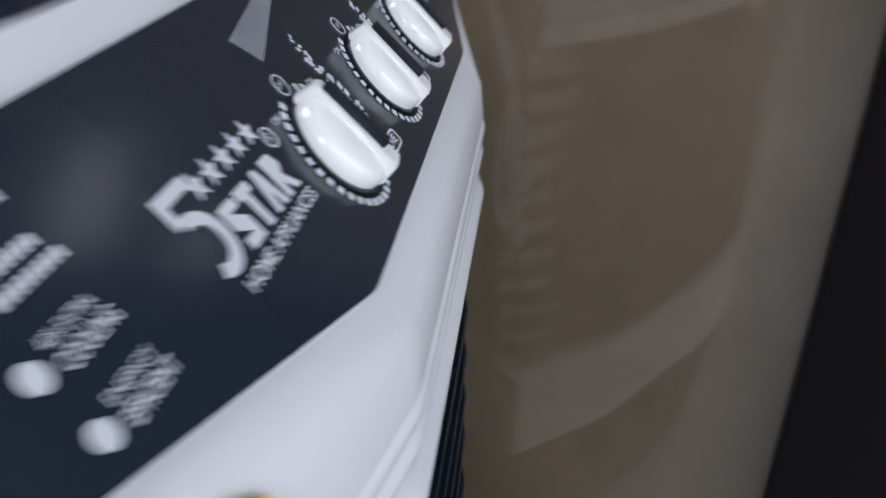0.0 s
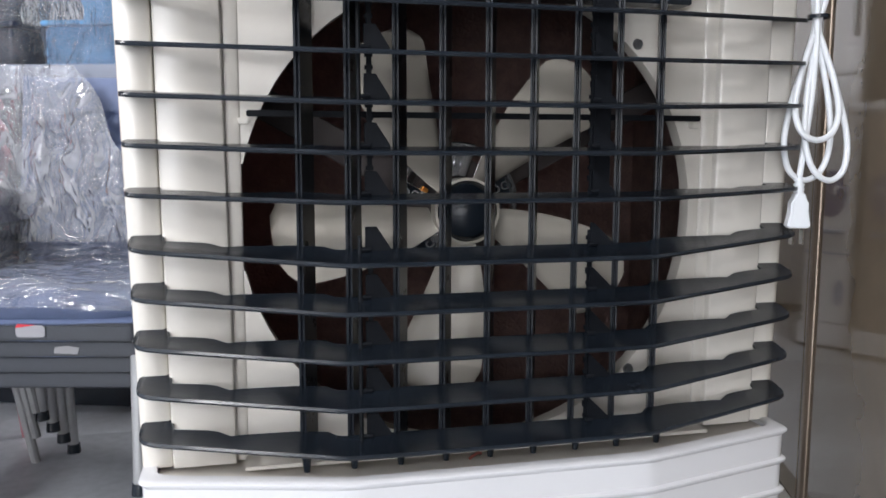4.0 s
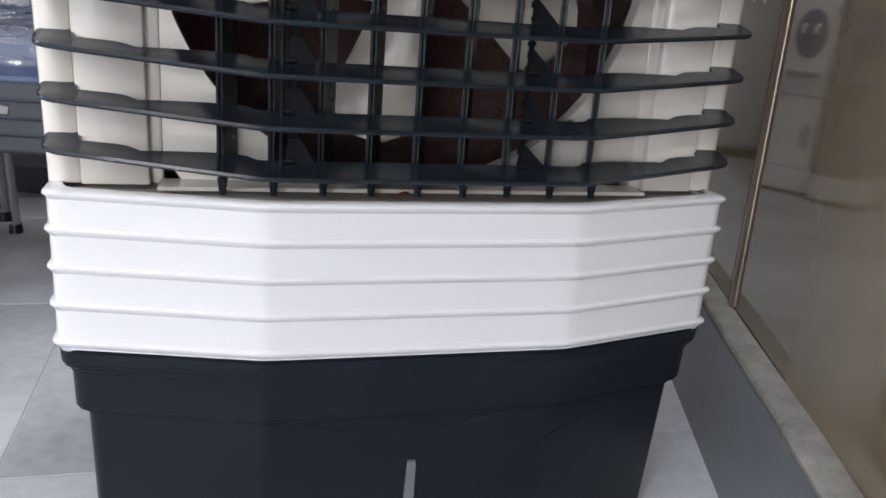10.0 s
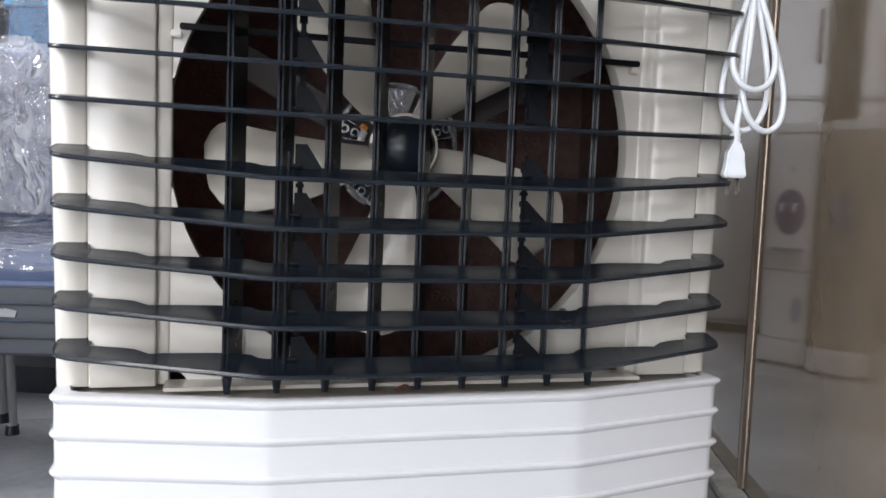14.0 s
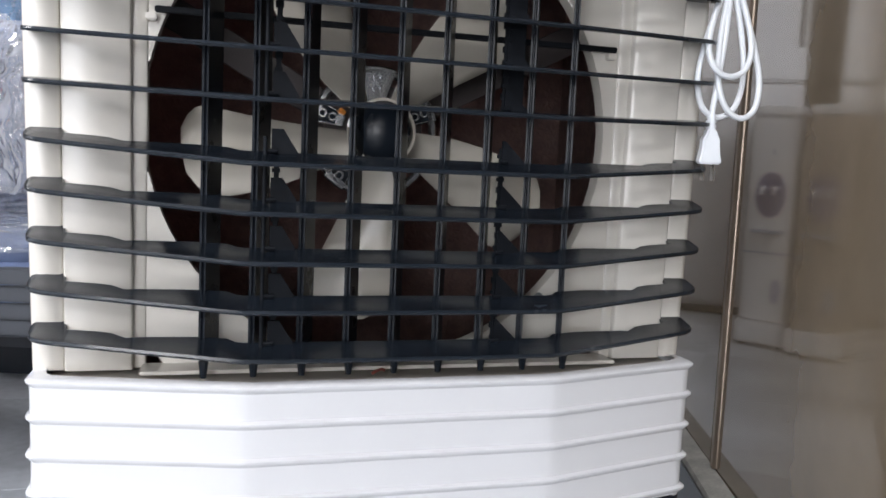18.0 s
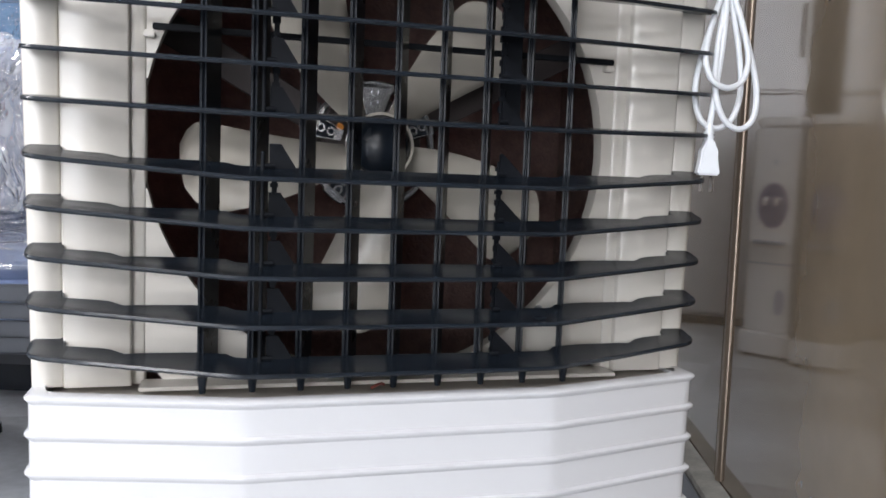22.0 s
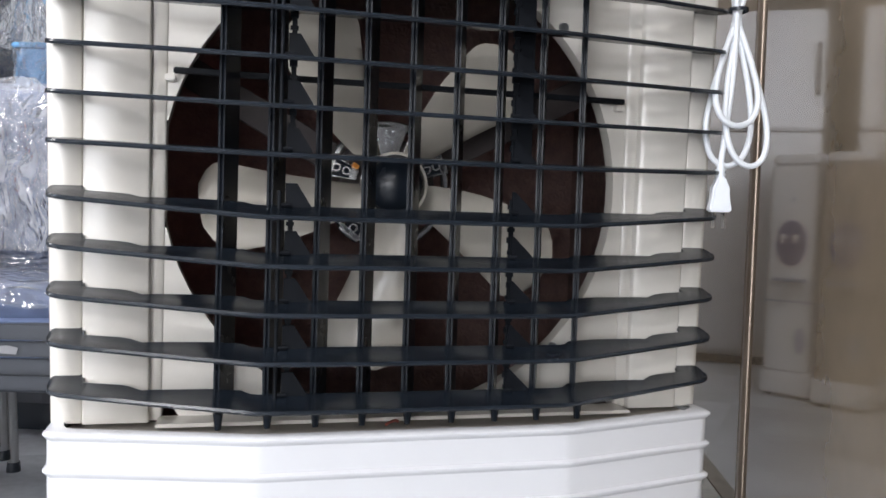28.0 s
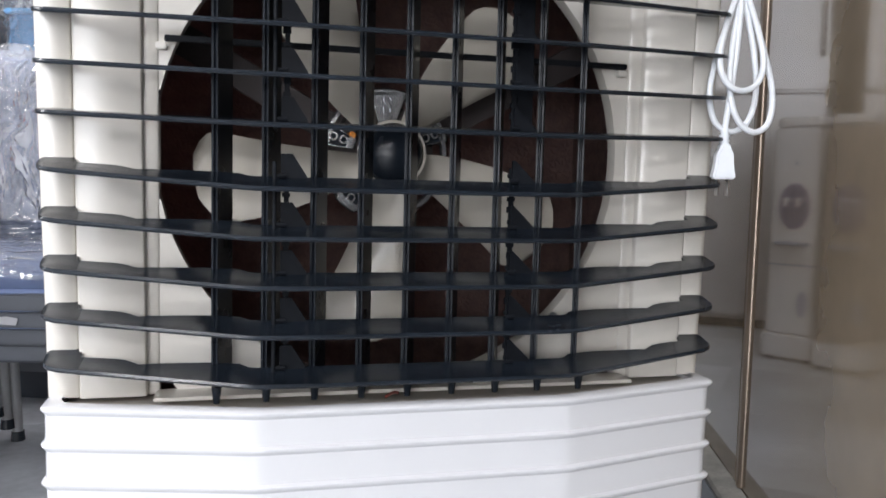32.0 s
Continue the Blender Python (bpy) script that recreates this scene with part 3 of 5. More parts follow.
def pads_and_fan():
    pad = part("cooling_pad", box(-0.327, 0.327, 0.40, 0.44, 0.3135, 1.003), M_pad, cooler, "brown honeycomb cooling pad")
    for s in (-1, 1):
        part("cooling_pad", box(min(s * 0.31, s * 0.325), max(s * 0.31, s * 0.325), 0.20, 0.398, 0.3135, 1.003), M_pad, cooler, "brown honeycomb cooling pad")
    fan = part("fan_hub", loft([[Vector((FAN.x + r * math.cos(t), y, FAN.z + r * math.sin(t))) for t in (2 * math.pi * k / 32 for k in range(32))] for r, y in ((0.034, 0.175), (0.034, 0.150), (0.032, 0.142), (0.026, 0.134), (0.016, 0.1285), (0.004, 0.1265))], None, True, True), M_dark, cooler, "domed black fan hub")
    part("hub_ring", annulus(pose(FAN.x, 0.166, FAN.z, 90, 0, 0), 0.0335, 0.0365, 0.022, 40), M_blade, fan)
    for i in range(5):
        rings = []
        N = 26
        for k in range(N + 1):
            t = k / N
            r = 0.034 + (0.211 - 0.034) * t
            mid = radians(54 + 72 * i - 10 * t)
            half = radians(20.0 - 5.5 * t)
            tip = max(0.0, (r - 0.180) / 0.031)
            half *= 1 - 0.55 * tip**3
            row_f, row_b = [], []
            for j in range(9):
                u = -1 + 2 * j / 8
                th = mid + half * u
                y = 0.168 - 0.016 * u * (1 - 0.3 * t) + 0.007 * u * u
                row_f.append(Vector((FAN.x + r * math.cos(th), y, FAN.z + r * math.sin(th))))
                row_b.append(Vector((FAN.x + r * math.cos(th), y + 0.0025, FAN.z + r * math.sin(th))))
            rings.append(row_f + row_b[::-1])
        part("fan_blade", loft(rings, None, True, True), M_blade, fan, angle=60)
    # motor behind the fan: ring, tabs, winding and flat bracket arms
    motor = part("motor", disc(pose(FAN.x, 0.275, FAN.z, 90, 0, 0), 0.062, 0.075, 36, 0.058), M_arm, cooler, "fan motor with bare metal tabs", bevel=0.004)
    part("motor_ring", annulus(pose(FAN.x, 0.203, FAN.z, 90, 0, 0), 0.066, 0.074, 0.008, 40), M_metal, motor, "bare metal ring", bevel=0.002, segs=1)
    part("winding", annulus(pose(FAN.x, 0.198, FAN.z, 90, 0, 0), 0.040, 0.048, 0.010, 6, radians(147), radians(154)), M_copper, motor, "copper motor winding", bevel=0.002)
    for a in (88, 162, 24, 232):
        w = 17 if a == 88 else 11
        m = pose(FAN.x, 0.200, FAN.z, 90, 0, 0)
        tab = part("bracket_tab", annulus(m, 0.036, 0.076, 0.005, 8, radians(a - w), radians(a + w)), M_metal, motor, "cast metal tab", bevel=0.0015, segs=1)
        e = m @ Matrix.Rotation(radians(a), 4, "Z")
        for dx in (0.051, 0.063):
            part("tab_boss", annulus(e @ Matrix.Translation((dx, 0, 0.005)), 0.0030, 0.0052, 0.002, 14), M_metal, tab)
        if a != 88:
            part("tab_hole", prism([(0.046, -0.007), (0.066, -0.010), (0.066, 0.010), (0.046, 0.007)], e @ Matrix.Translation((0, 0, 0.0052)), 0.0006), M_dark, tab)
    for a in (27, 151):
        t = radians(a)
        d = Vector((math.cos(t), 0, math.sin(t)))
        s = Vector((-d.z, 0, d.x))
        c0, c1 = Vector((FAN.x, 0.245, FAN.z)) + d * 0.05, Vector((FAN.x, 0.255, FAN.z)) + d * 0.33
        ends = [[c + s * u * 0.018 + Vector((0, v, 0)) for u, v in ((-1, 0), (1, 0), (1, 0.006), (-1, 0.006))] for c in (c0, c1)]
        part("bracket_arm", loft(ends, None, True, True), M_arm, motor, bevel=0.001, segs=1)


pads_and_fan()


def louvres():
    """Ten horizontal blades in two banks with their own tilt, on two link rods."""
    # stations: x, y of the back edge, y of the front edge
    st = [(-0.3475, 0.088, 0.080), (-0.3465, 0.096, 0.074), (-0.3425, 0.100, 0.0685), (-0.334, 0.101, 0.0640), (-0.3165, 0.100, 0.0595), (-0.3160, 0.084, 0.0592), (-0.285, 0.079, 0.0520), (-0.275, 0.076, 0.0497), (-0.262, 0.067, 0.0465), (-0.252, 0.068, 0.0440), (-0.20, 0.067, 0.0320), (-0.170, 0.063, 0.0250), (-0.162, 0.056, 0.0232), (-0.155, 0.0545, 0.0220), (-0.10, 0.0545, 0.0210)]
    st = st + [(-x, b, f) for x, b, f in reversed(st)]
    zs = [0.8579 - 0.0450 * i for i in range(5)] + [0.6262 - 0.0458 * i for i in range(5)]
    for i, z in enumerate(zs):
        up = 0.137 if i < 5 else 0.299
        wide = 1.0 + 0.0447 * (z - 0.45)
        rings = []
        for x, yb, yf in st:
            zf, zb = (yf - 0.06) * up, (yb - 0.06) * up
            th = 0.0015
            rings.append([Vector((x * wide, yf - 0.001, z + zf - 0.0002)), Vector((x * wide, yf + 0.0005, z + zf + 0.0022)), Vector((x * wide, yf + 0.003, z + zf + 0.0016)), Vector((x * wide, yb, z + zb + th)), Vector((x * wide, yb, z + zb - th)), Vector((x * wide, yf + 0.003, z + zf - 0.0012)), Vector((x * wide, yf + 0.0005, z + zf - 0.0022))])
        b = part("louvre_blade", loft(rings, None, True, True), M_dark, cooler, "charcoal plastic louvre blade", angle=40)
        # wedge brackets that carry the blade on its link rods
        zt = z + (0.052 - 0.06) * up
        for xx, flat in ((-0.133, 0.011), (0.097, 0.003)):
            tri = prism([(0.0, 0.0), (0.0245, 0.0), (0.0245, 0.003), (flat, 0.024), (0, 0.024)], Matrix(((1, 0, 0, xx), (0, 0, -1, 0.054), (0, 1, 0, zt), (0, 0, 0, 1))), 0.0035)
            part("link_bracket", tri, M_link, b)
            part("link_pin", disc(pose(xx - 0.004, 0.047, zt + 0.003, 0, 90, 0), 0.0022, 0.009, 8), M_link, b)
    for bank in (zs[:5], zs[5:]):
        z0, z1 = bank[-1] - 0.004, bank[0] + 0.014
        part("link_rod", tube([(-0.139, 0.046, z0), (-0.139, 0.046, z1)], 0.0021, seg=8), M_link, cooler, "thin grey link rod")
        for x in (-0.1275, 0.0985):
            if x > 0 and bank[0] > 0.7:
                part("link_plate", box(x + 0.004, x + 0.021, 0.0595, 0.0625, z0 + 0.004, z1 - 0.010), M_link, cooler, "dark upright link plate", bevel=0.0005, segs=1)
            rod = part("link_rod", box(x - 0.0024, x + 0.0024, 0.0555, 0.0590, z0, z1), M_link, cooler, "notched dark link rod", bevel=0.0005, segs=1)
            for k in range(int((z1 - z0) / 0.0117)):
                zz = z0 + 0.004 + 0.0117 * k
                part("notch", box(x - (0.0042 if k % 3 else 0.0034), x + 0.0034, 0.0548, 0.0585, zz, zz + (0.006 if k % 2 else 0.004)), M_link, rod)


def vanes():
    for i in range(9):
        x = -0.1869 + 0.0463 * i
        m = Matrix.Translation((x, 0.080, 0)) @ Matrix.Rotation(radians(-24), 4, "Z")
        bm = obox(m @ Matrix.Translation((0, 0.0, 0.663)), 0.0064, 0.039, 0.474)
        v = part("vane", bm, M_vane, cooler, "upright charcoal vane", bevel=0.0029, segs=3)
        part("pivot_pin", disc(Matrix.Translation((x - 0.0045, 0.055, 0.4095)), 0.0030, 0.016, 10, 0.0050), M_dark, v)
        part("pivot_pin", disc(Matrix.Translation((x, 0.080, 0.898)), 0.0035, 0.02, 10), M_dark, v)
    part("sync_bar", box(-0.2405, 0.2402, 0.093, 0.099, 0.7519, 0.7579), M_link, cooler, bevel=0.001)
    part("grille_frame", box(-0.172, 0.212, 0.072, 0.098, 0.870, 0.884), M_dark, cooler, "charcoal bar that carries the vanes", bevel=0.001)
    part("carrier_hook", prism(corner_round([(0.196, 0.8845), (0.228, 0.8845), (0.228, 0.893), (0.222, 0.893), (0.220, 0.889), (0.196, 0.889)], 0.001), Matrix(((1, 0, 0, 0), (0, 0, -1, 0.095), (0, 1, 0, 0), (0, 0, 0, 1))), 0.006), M_dark, cooler)
    part("swing_motor", box(0.142, 0.192, 0.070, 0.1015, 0.8845, 0.905), M_dark, cooler, "small black swing motor box", bevel=0.003)
    for x in (-0.2435, 0.236):
        part("clip", box(x - 0.005, x + 0.005, 0.094, 0.106, 0.7445, 0.751), M_cream, cooler, bevel=0.001)


louvres()
vanes()


def head():
    # skirt with three ridges, then the sloped shoulder
    prof = [(0.889, -0.004), (0.8905, 0.004), (0.894, 0.0080), (0.899, 0.0070), (0.904, 0.003), (0.909, 0.0015), (0.9245, 0.0008), (0.9252, 0.0042), (0.9275, 0.0060), (0.931, 0.0066), (0.934, 0.0055), (0.938, 0.0030), (0.9425, 0.0016), (0.9432, 0.0048), (0.9460, 0.0068), (0.950, 0.0076), (0.954, 0.0070), (0.9560, 0.0058), (0.9565, 0.0050), (0.9570, 0.0058), (0.962, 0.0060), (0.985, 0.004)]
    rings = []
    for z, o in prof:
        z = 0.985 - (0.985 - z) * 0.927
        rings.append([Vector((p.x, p.y, z)) for p in plan(0.3465 + o, 0.068 - o * 0.7, 0.160 + o * 0.1, 0.024 - o, yb=0.53 + o, r=0.02)])
    # shoulder line: higher at the flanks
    def lifted(inset, zc, zs, zb):
        ring = []
        for p in plan(0.3490 - inset, 0.066 + inset * 1.0, 0.1605, 0.0215 + inset, yb=0.533 - inset, r=0.02):
            k = max(0.0, min(1.0, (abs(p.x) - 0.16) / 0.17))
            z = zc + (zs - zc) * k
            if p.y > 0.085:
                z = min(zb + 0.010, z + (p.y - 0.085) * 1.45)
            ring.append(Vector((p.x, p.y, z)))
        return ring
    rings += [lifted(0.0005, 0.9885, 1.022, 1.078), lifted(0.003, 0.9925, 1.029, 1.086), lifted(0.008, 0.9965, 1.035, 1.091), lifted(0.0135, 1.0025, 1.0395, 1.0945)]
    h = part("head_cover", loft(rings), M_white, cooler, "white plastic head with three ridges", angle=40)
    h.location = (0, -0.005, HEAD_UP)
    # sloped deck and flat top
    sl = math.tan(radians(48))
    zd = lambda y: 1.0035 + sl * (y - 0.034)
    last = rings[-1]
    deck = bmesh.new()
    n = len(last)
    front = [p for p in last]
    inner = []
    for p in front:
        q = Vector((p.x * 0.985, p.y + (0.004 if p.y < 0.3 else -0.004), 0))
        q.z = min(zd(q.y), 1.1085)
        inner.append(q)
    loft([last, inner], deck)
    part("deck_edge", deck, M_white, h, angle=50)
    bm = bmesh.new()
    rows = []
    for y in (0.0395, 0.05, 0.075, 0.10, 0.1278, 0.30, 0.515):
        w = 0.17 + (0.328 - 0.17) * min(1.0, (y - 0.0395) / 0.043)
        z = min(zd(y), 1.1075)
        rows.append([Vector((w * u, y, z)) for u in (-1, -0.5, 0, 0.5, 1)])
    part("deck", loft(rows, bm, closed=False), M_white, h, angle=15)
    # dark recessed lid on top
    part("top_lid", prism(corner_round([(-0.235, 0.152), (-0.19, 0.133), (0.19, 0.133), (0.235, 0.152), (0.235, 0.46), (-0.235, 0.46)], 0.012), Matrix.Translation((0, 0, 1.1078)), 0.006), M_panel, h, "glossy dark top lid", bevel=0.0015)
    return h


head_cover = head()

# control panel frame: x to the right, y up the slope, z out of it
A = radians(48)
P0 = Vector((0, 0.029, 1.0068 + HEAD_UP))
PM = Matrix.Translation(P0) @ Matrix.Rotation(A, 4, "X")


def panel():
    top, side = 0.1197, 0.0518
    out = corner_round([(-0.161, 0.0), (0.161, 0.0), (0.327, side), (0.327, top), (-0.327, top), (-0.327, side)], [0.006, 0.006, 0.016, 0.02, 0.02, 0.016])
    p = part("control_panel", prism(out, PM @ Matrix.Translation((0, 0, -0.003)), 0.0042), M_panel, cooler, "glossy blue-black control panel with silver print", bevel=0.0006)
    Z = 0.0016
    at = lambda x, y, z=Z: PM @ Matrix.Translation((x, y, z))
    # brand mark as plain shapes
    def shape(poly, x=0, y=0, name="logo_shape"):
        part(name, prism([(x + a, y + b) for a, b in poly], at(0, 0), 0.0003), M_print, p)
    lx, ly = -0.2175, 0.0455
    shape([(0, 0.0320), (0.0205, 0.0320), (0.0205, 0.0275), (0.0045, 0.0275), (0.0040, 0.0215), (0, 0.0205)], lx, ly)
    part("logo_shape", annulus(at(lx + 0.0065, ly + 0.0118), 0.0068, 0.0116, 0.0003, 28, radians(-125), radians(105)), M_print, p)
    for i in range(4):
        x, w = 0.0205 + i * 0.0128, 0.0108
        q = 0.004
        outs = ([(0, 0.0), (w, 0.0), (w, 0.0085), (q, 0.0128), (w, 0.0128), (w, 0.0165), (0, 0.0165), (0, 0.008), (w - q, 0.0042), (0, 0.0042)], [(0.0034, 0), (0.0074, 0), (0.0074, 0.0125), (w, 0.0125), (w, 0.0165), (0, 0.0165), (0, 0.0125), (0.0034, 0.0125)], [(0, 0), (0.0036, 0), (0.0054, 0.009), (0.0072, 0), (w, 0), (0.0072, 0.0165), (0.0036, 0.0165)], [(0, 0), (0.0036, 0), (0.0036, 0.006), (0.0085, 0), (w + 0.002, 0), (0.007, 0.0075), (w, 0.011), (0.0085, 0.0165), (0, 0.0165)])
        shape(outs[i], lx + x, ly)
    for i in range(5):
        star = []
        for j in range(10):
            r = 0.0056 if j % 2 == 0 else 0.0023
            t = radians(90 + 36 * j)
            star.append((-0.1945 + i * 0.0115 + r * math.cos(t), 0.0715 + r * math.sin(t)))
        shape(star, name="printed_star")
    part("printed_ring", annulus(at(-0.1390, 0.0645), 0.0038, 0.0045, 0.0003, 24), M_print, p)
    words("R", at(-0.1390, 0.0645), 0.0042, M_print, p)
    words("HOME APPLIANCES", at(-0.1783, 0.0400), 0.0052, M_print, p, width=0.0695, bold=0.014)
    # column of claims
    for i, (a, b) in enumerate((("40% EXTRA", "COOLING"), ("ENERGY", "EFFICIENT"))):
        y = 0.0690 - i * 0.0186
        part("printed_dot", disc(at(-0.2865, y), 0.0041, 0.0003, 20), M_print, p)
        words(a, at(-0.2790, y + 0.0030), 0.0038, M_print, p, align="LEFT", width=0.0205)
        words(b, at(-0.2790, y - 0.0032), 0.0048, M_print, p, align="LEFT", bold=0.02, width=0.0225)
    for y in (0.0876, 0.1062):
        part("printed_dot", disc(at(-0.2865, y), 0.0041, 0.0003, 20), M_print, p)
        for j, w in enumerate((0.024, 0.030)):
            for k in range(int(w / 0.0034)):
                part("printed_bar", prism([(0.0034 * k, -0.0017), (0.0034 * k + 0.0023, -0.0017), (0.0034 * k + 0.0023, 0.0017), (0.0034 * k, 0.0017)], at(-0.2790, y + 0.0030 - 0.0062 * j), 0.0003), M_print, p)
    # three dials
    rng = random.Random(4)
    for i, (x, wd) in enumerate(((-0.1005, "MOVE"), (-0.0015, "COOL"), (0.0985, "AIR"))):
        y = 0.0418
        dial = part("dial_seat", annulus(at(x, y), 0.0215, 0.0262, 0.0016, 48), M_dark, p, bevel=0.0005)
        for j in range(30):
            t0 = radians(112 + j * 10.9)
            part("dial_mark", annulus(at(x, y), 0.0275, 0.0308, 0.0003, 2, t0, t0 + radians(6.4)), M_print, dial)
        words("OFF", at(x, y + 0.0325), 0.0030, M_print, p)
        part("printed_ring", annulus(at(x, y + 0.0325), 0.0047, 0.0053, 0.0003, 20), M_print, p)
        words("ON", at(x - 0.024, y + 0.0245), 0.0034, M_print, p)
        words("ON", at(x + 0.024, y + 0.0245), 0.0034, M_print, p)
        bw = 0.0122 if wd != "AIR" else 0.0085
        bx, by = x + (0.0445, 0.0465, 0.0415)[i], y - 0.0220
        o = corner_round([(-bw, -0.0045), (bw, -0.0045), (bw, 0.0045), (-bw, 0.0045)], 0.003)
        q = corner_round([(-bw + 0.001, -0.0035), (bw - 0.001, -0.0035), (bw - 0.001, 0.0035), (-bw + 0.001, 0.0035)], 0.0022)
        fb = loft([[at(bx, by) @ Vector((a.x, a.y, h_)) for a in ring] for ring, h_ in ((o, 0), (o, 0.0003), (q, 0.0003), (q, 0))])
        part("label_frame", fb, M_print, p)
        words(wd, at(bx, by), 0.0044, M_print, p, bold=0.03)
        # printed sprig beside the dial
        for j in range(26):
            t = j / 25
            sx, sy = x + 0.0425 + 0.0022 * math.sin(6 * t), y - 0.0130 + 0.056 * t
            an = rng.uniform(-0.8, 0.8) + (1.2 if j % 2 else -1.2)
            ln = 0.0026 + 0.0034 * math.sin(math.pi * t)
            d = (math.sin(an) * ln, math.cos(an) * ln)
            nx, ny = d[1] * 0.3, -d[0] * 0.3
            leaf = prism([(sx, sy), (sx + d[0] * 0.5 + nx, sy + d[1] * 0.5 + ny), (sx + d[0], sy + d[1]), (sx + d[0] * 0.5 - nx, sy + d[1] * 0.5 - ny)], at(0, 0), 0.0003)
            part("printed_leaf", leaf, M_print, p)
        # the knob: round skirt, grip ridge, dark inlay for the grip's shaded side
        body_r = []
        for r, z in ((0.0238, 0.0003), (0.0238, 0.0035), (0.0228, 0.0078), (0.0195, 0.0105), (0.013, 0.0117), (0.003, 0.012)):
            body_r.append([at(x, y, Z + z) @ Vector((r * math.cos(2 * math.pi * k / 40), r * math.sin(2 * math.pi * k / 40), 0)) for k in range(40)])
        kn = part("knob", loft(body_r, None, True, True), M_knob, cooler, "white glossy rotary knob", angle=50)
        turn = Matrix.Rotation(radians((6, 6, 6)[i]), 4, "Z")
        g = corner_round([(-0.0068, -0.0245), (0.0068, -0.0245), (0.0050, 0.0265), (-0.0050, 0.0265)], 0.003)
        lo = [at(x, y, Z + 0.002) @ turn @ Vector((a.x, a.y, 0)) for a in g]
        hi = [at(x, y, Z + 0.0170) @ turn @ Vector((a.x * 0.82, a.y * 0.94, -0.003 * (a.y / 0.026) ** 2)) for a in g]
        part("grip", loft([lo, hi], None, True, True), M_knob, kn, bevel=0.0010)
        part("grip_shade", prism(corner_round([(-0.0036, -0.0135), (0.0040, -0.0135), (0.0022, 0.0215), (-0.0026, 0.0215)], 0.0015), at(x, y, Z + 0.0142) @ turn, 0.0032), M_dark, kn, "dark inlay that stands for the grip's shaded side")
    # bouquet print and badge at the far end of the panel
    bq = bmesh.new()
    for j in range(46):
        a, r = rng.uniform(0, 6.28), 0.021 * math.sqrt(rng.random())
        disc(at(0.171 + 0.85 * r * math.cos(a), 0.066 + 1.1 * r * math.sin(a)), rng.uniform(0.0014, 0.0026), 0.0003, 8, bm=bq)
    for j in range(5):
        x0 = 0.167 + 0.003 * (j - 2)
        prism([(x0, 0.050), (x0 + 0.001, 0.050), (0.1592, 0.027), (0.158, 0.027)], at(0, 0), 0.0003, bq)
    part("printed_bouquet", bq, M_print, p)
    part("printed_badge", prism([(0.222, 0.080), (0.238, 0.064), (0.272, 0.062), (0.289, 0.072), (0.286, 0.082)], at(0, 0), 0.0003), mat("grey_badge", (0.35, 0.37, 0.42), 0.4), p)
    for j in range(2):
        part("printed_line", prism([(0.245, 0.066 + 0.006 * j), (0.280, 0.066 + 0.006 * j), (0.280, 0.069 + 0.006 * j), (0.245, 0.069 + 0.006 * j)], at(0, 0, Z + 0.0004), 0.0002), M_print, p)
    # fan of fine lines near the top edge
    for j in range(12):
        a, b = (-0.1060 + 0.0008 * j, 0.0990 - 0.0012 * j), (-0.0560 + 0.0012 * j, 0.1085 - 0.0004 * j)
        part("printed_ray", prism([a, (a[0], a[1] + 0.0004), (b[0], b[1] + 0.0002), b], at(0, 0), 0.0003), M_print, p)


panel()


def round_sticker():
    s = thing("round_sticker", label="round yellow and white copper guarantee sticker on the cooler head", category="sticker")
    s.location.z = LIFT
    yel, wht, red, nav = mat("sticker_yellow", (0.85, 0.55, 0.05), 0.35, vary=0.1, bump=0), mat("sticker_white", (0.8, 0.8, 0.82), 0.35, bump=0), mat("sticker_red", (0.7, 0.08, 0.06), 0.4, bump=0), mat("sticker_navy", (0.05, 0.05, 0.12), 0.4, bump=0)
    # the left facet runs from (-0.160, 0.0245) to (-0.345, 0.068)
    fx = Vector((0.185, -0.0445, 0)).normalized()
    nz = Vector((-fx.y, fx.x, 0)) * -1
    o = Vector((-0.2850, 0.0432, 0.9865 + HEAD_UP)) + nz * 0.0008
    m = Matrix(((fx.x, 0, nz.x, o.x), (fx.y, 0, nz.y, o.y), (0, 1, 0, o.z), (0, 0, 0, 1)))
    at = lambda z: m @ Matrix.Translation((0, 0, z))
    part("sticker_edge", disc(at(-0.0012), 0.0305, 0.0016, 48), yel, s)
    part("sticker_line", annulus(at(0.0004), 0.0262, 0.0272, 0.0002, 48), nav, s)
    part("sticker_field", disc(at(0.0003), 0.0262, 0.0002, 48), wht, s)
    part("sticker_centre", disc(at(0.0005), 0.0198, 0.0002, 40), yel, s)
    words("99.9%", m @ Matrix.Translation((0, 0.0045, 0.0008)), 0.0105, red, s, width=0.037, bold=0.02)
    words("COPPER", m @ Matrix.Translation((0, -0.0062, 0.0008)), 0.0062, nav, s, width=0.030, bold=0.02)
    for i in range(9):
        t = radians(205 + i * 16.5)
        star = [(0.0231 * math.cos(t) + (0.0015 if j % 2 == 0 else 0.0006) * math.cos(radians(90 + 36 * j)), 0.0231 * math.sin(t) + (0.0015 if j % 2 == 0 else 0.0006) * math.sin(radians(90 + 36 * j))) for j in range(10)]
        part("sticker_star", prism(star, at(0.0006), 0.0002), nav, s)
    for i, ch in enumerate("Striving for a Better Standard"):
        if ch == " ":
            continue
        t = radians(168 - i * 5.35)
        words(ch, m @ Matrix.Translation((0.0231 * math.cos(t), 0.0231 * math.sin(t), 0.0007)) @ Matrix.Rotation(t - math.pi / 2, 4, "Z"), 0.0032, nav, s)


round_sticker()


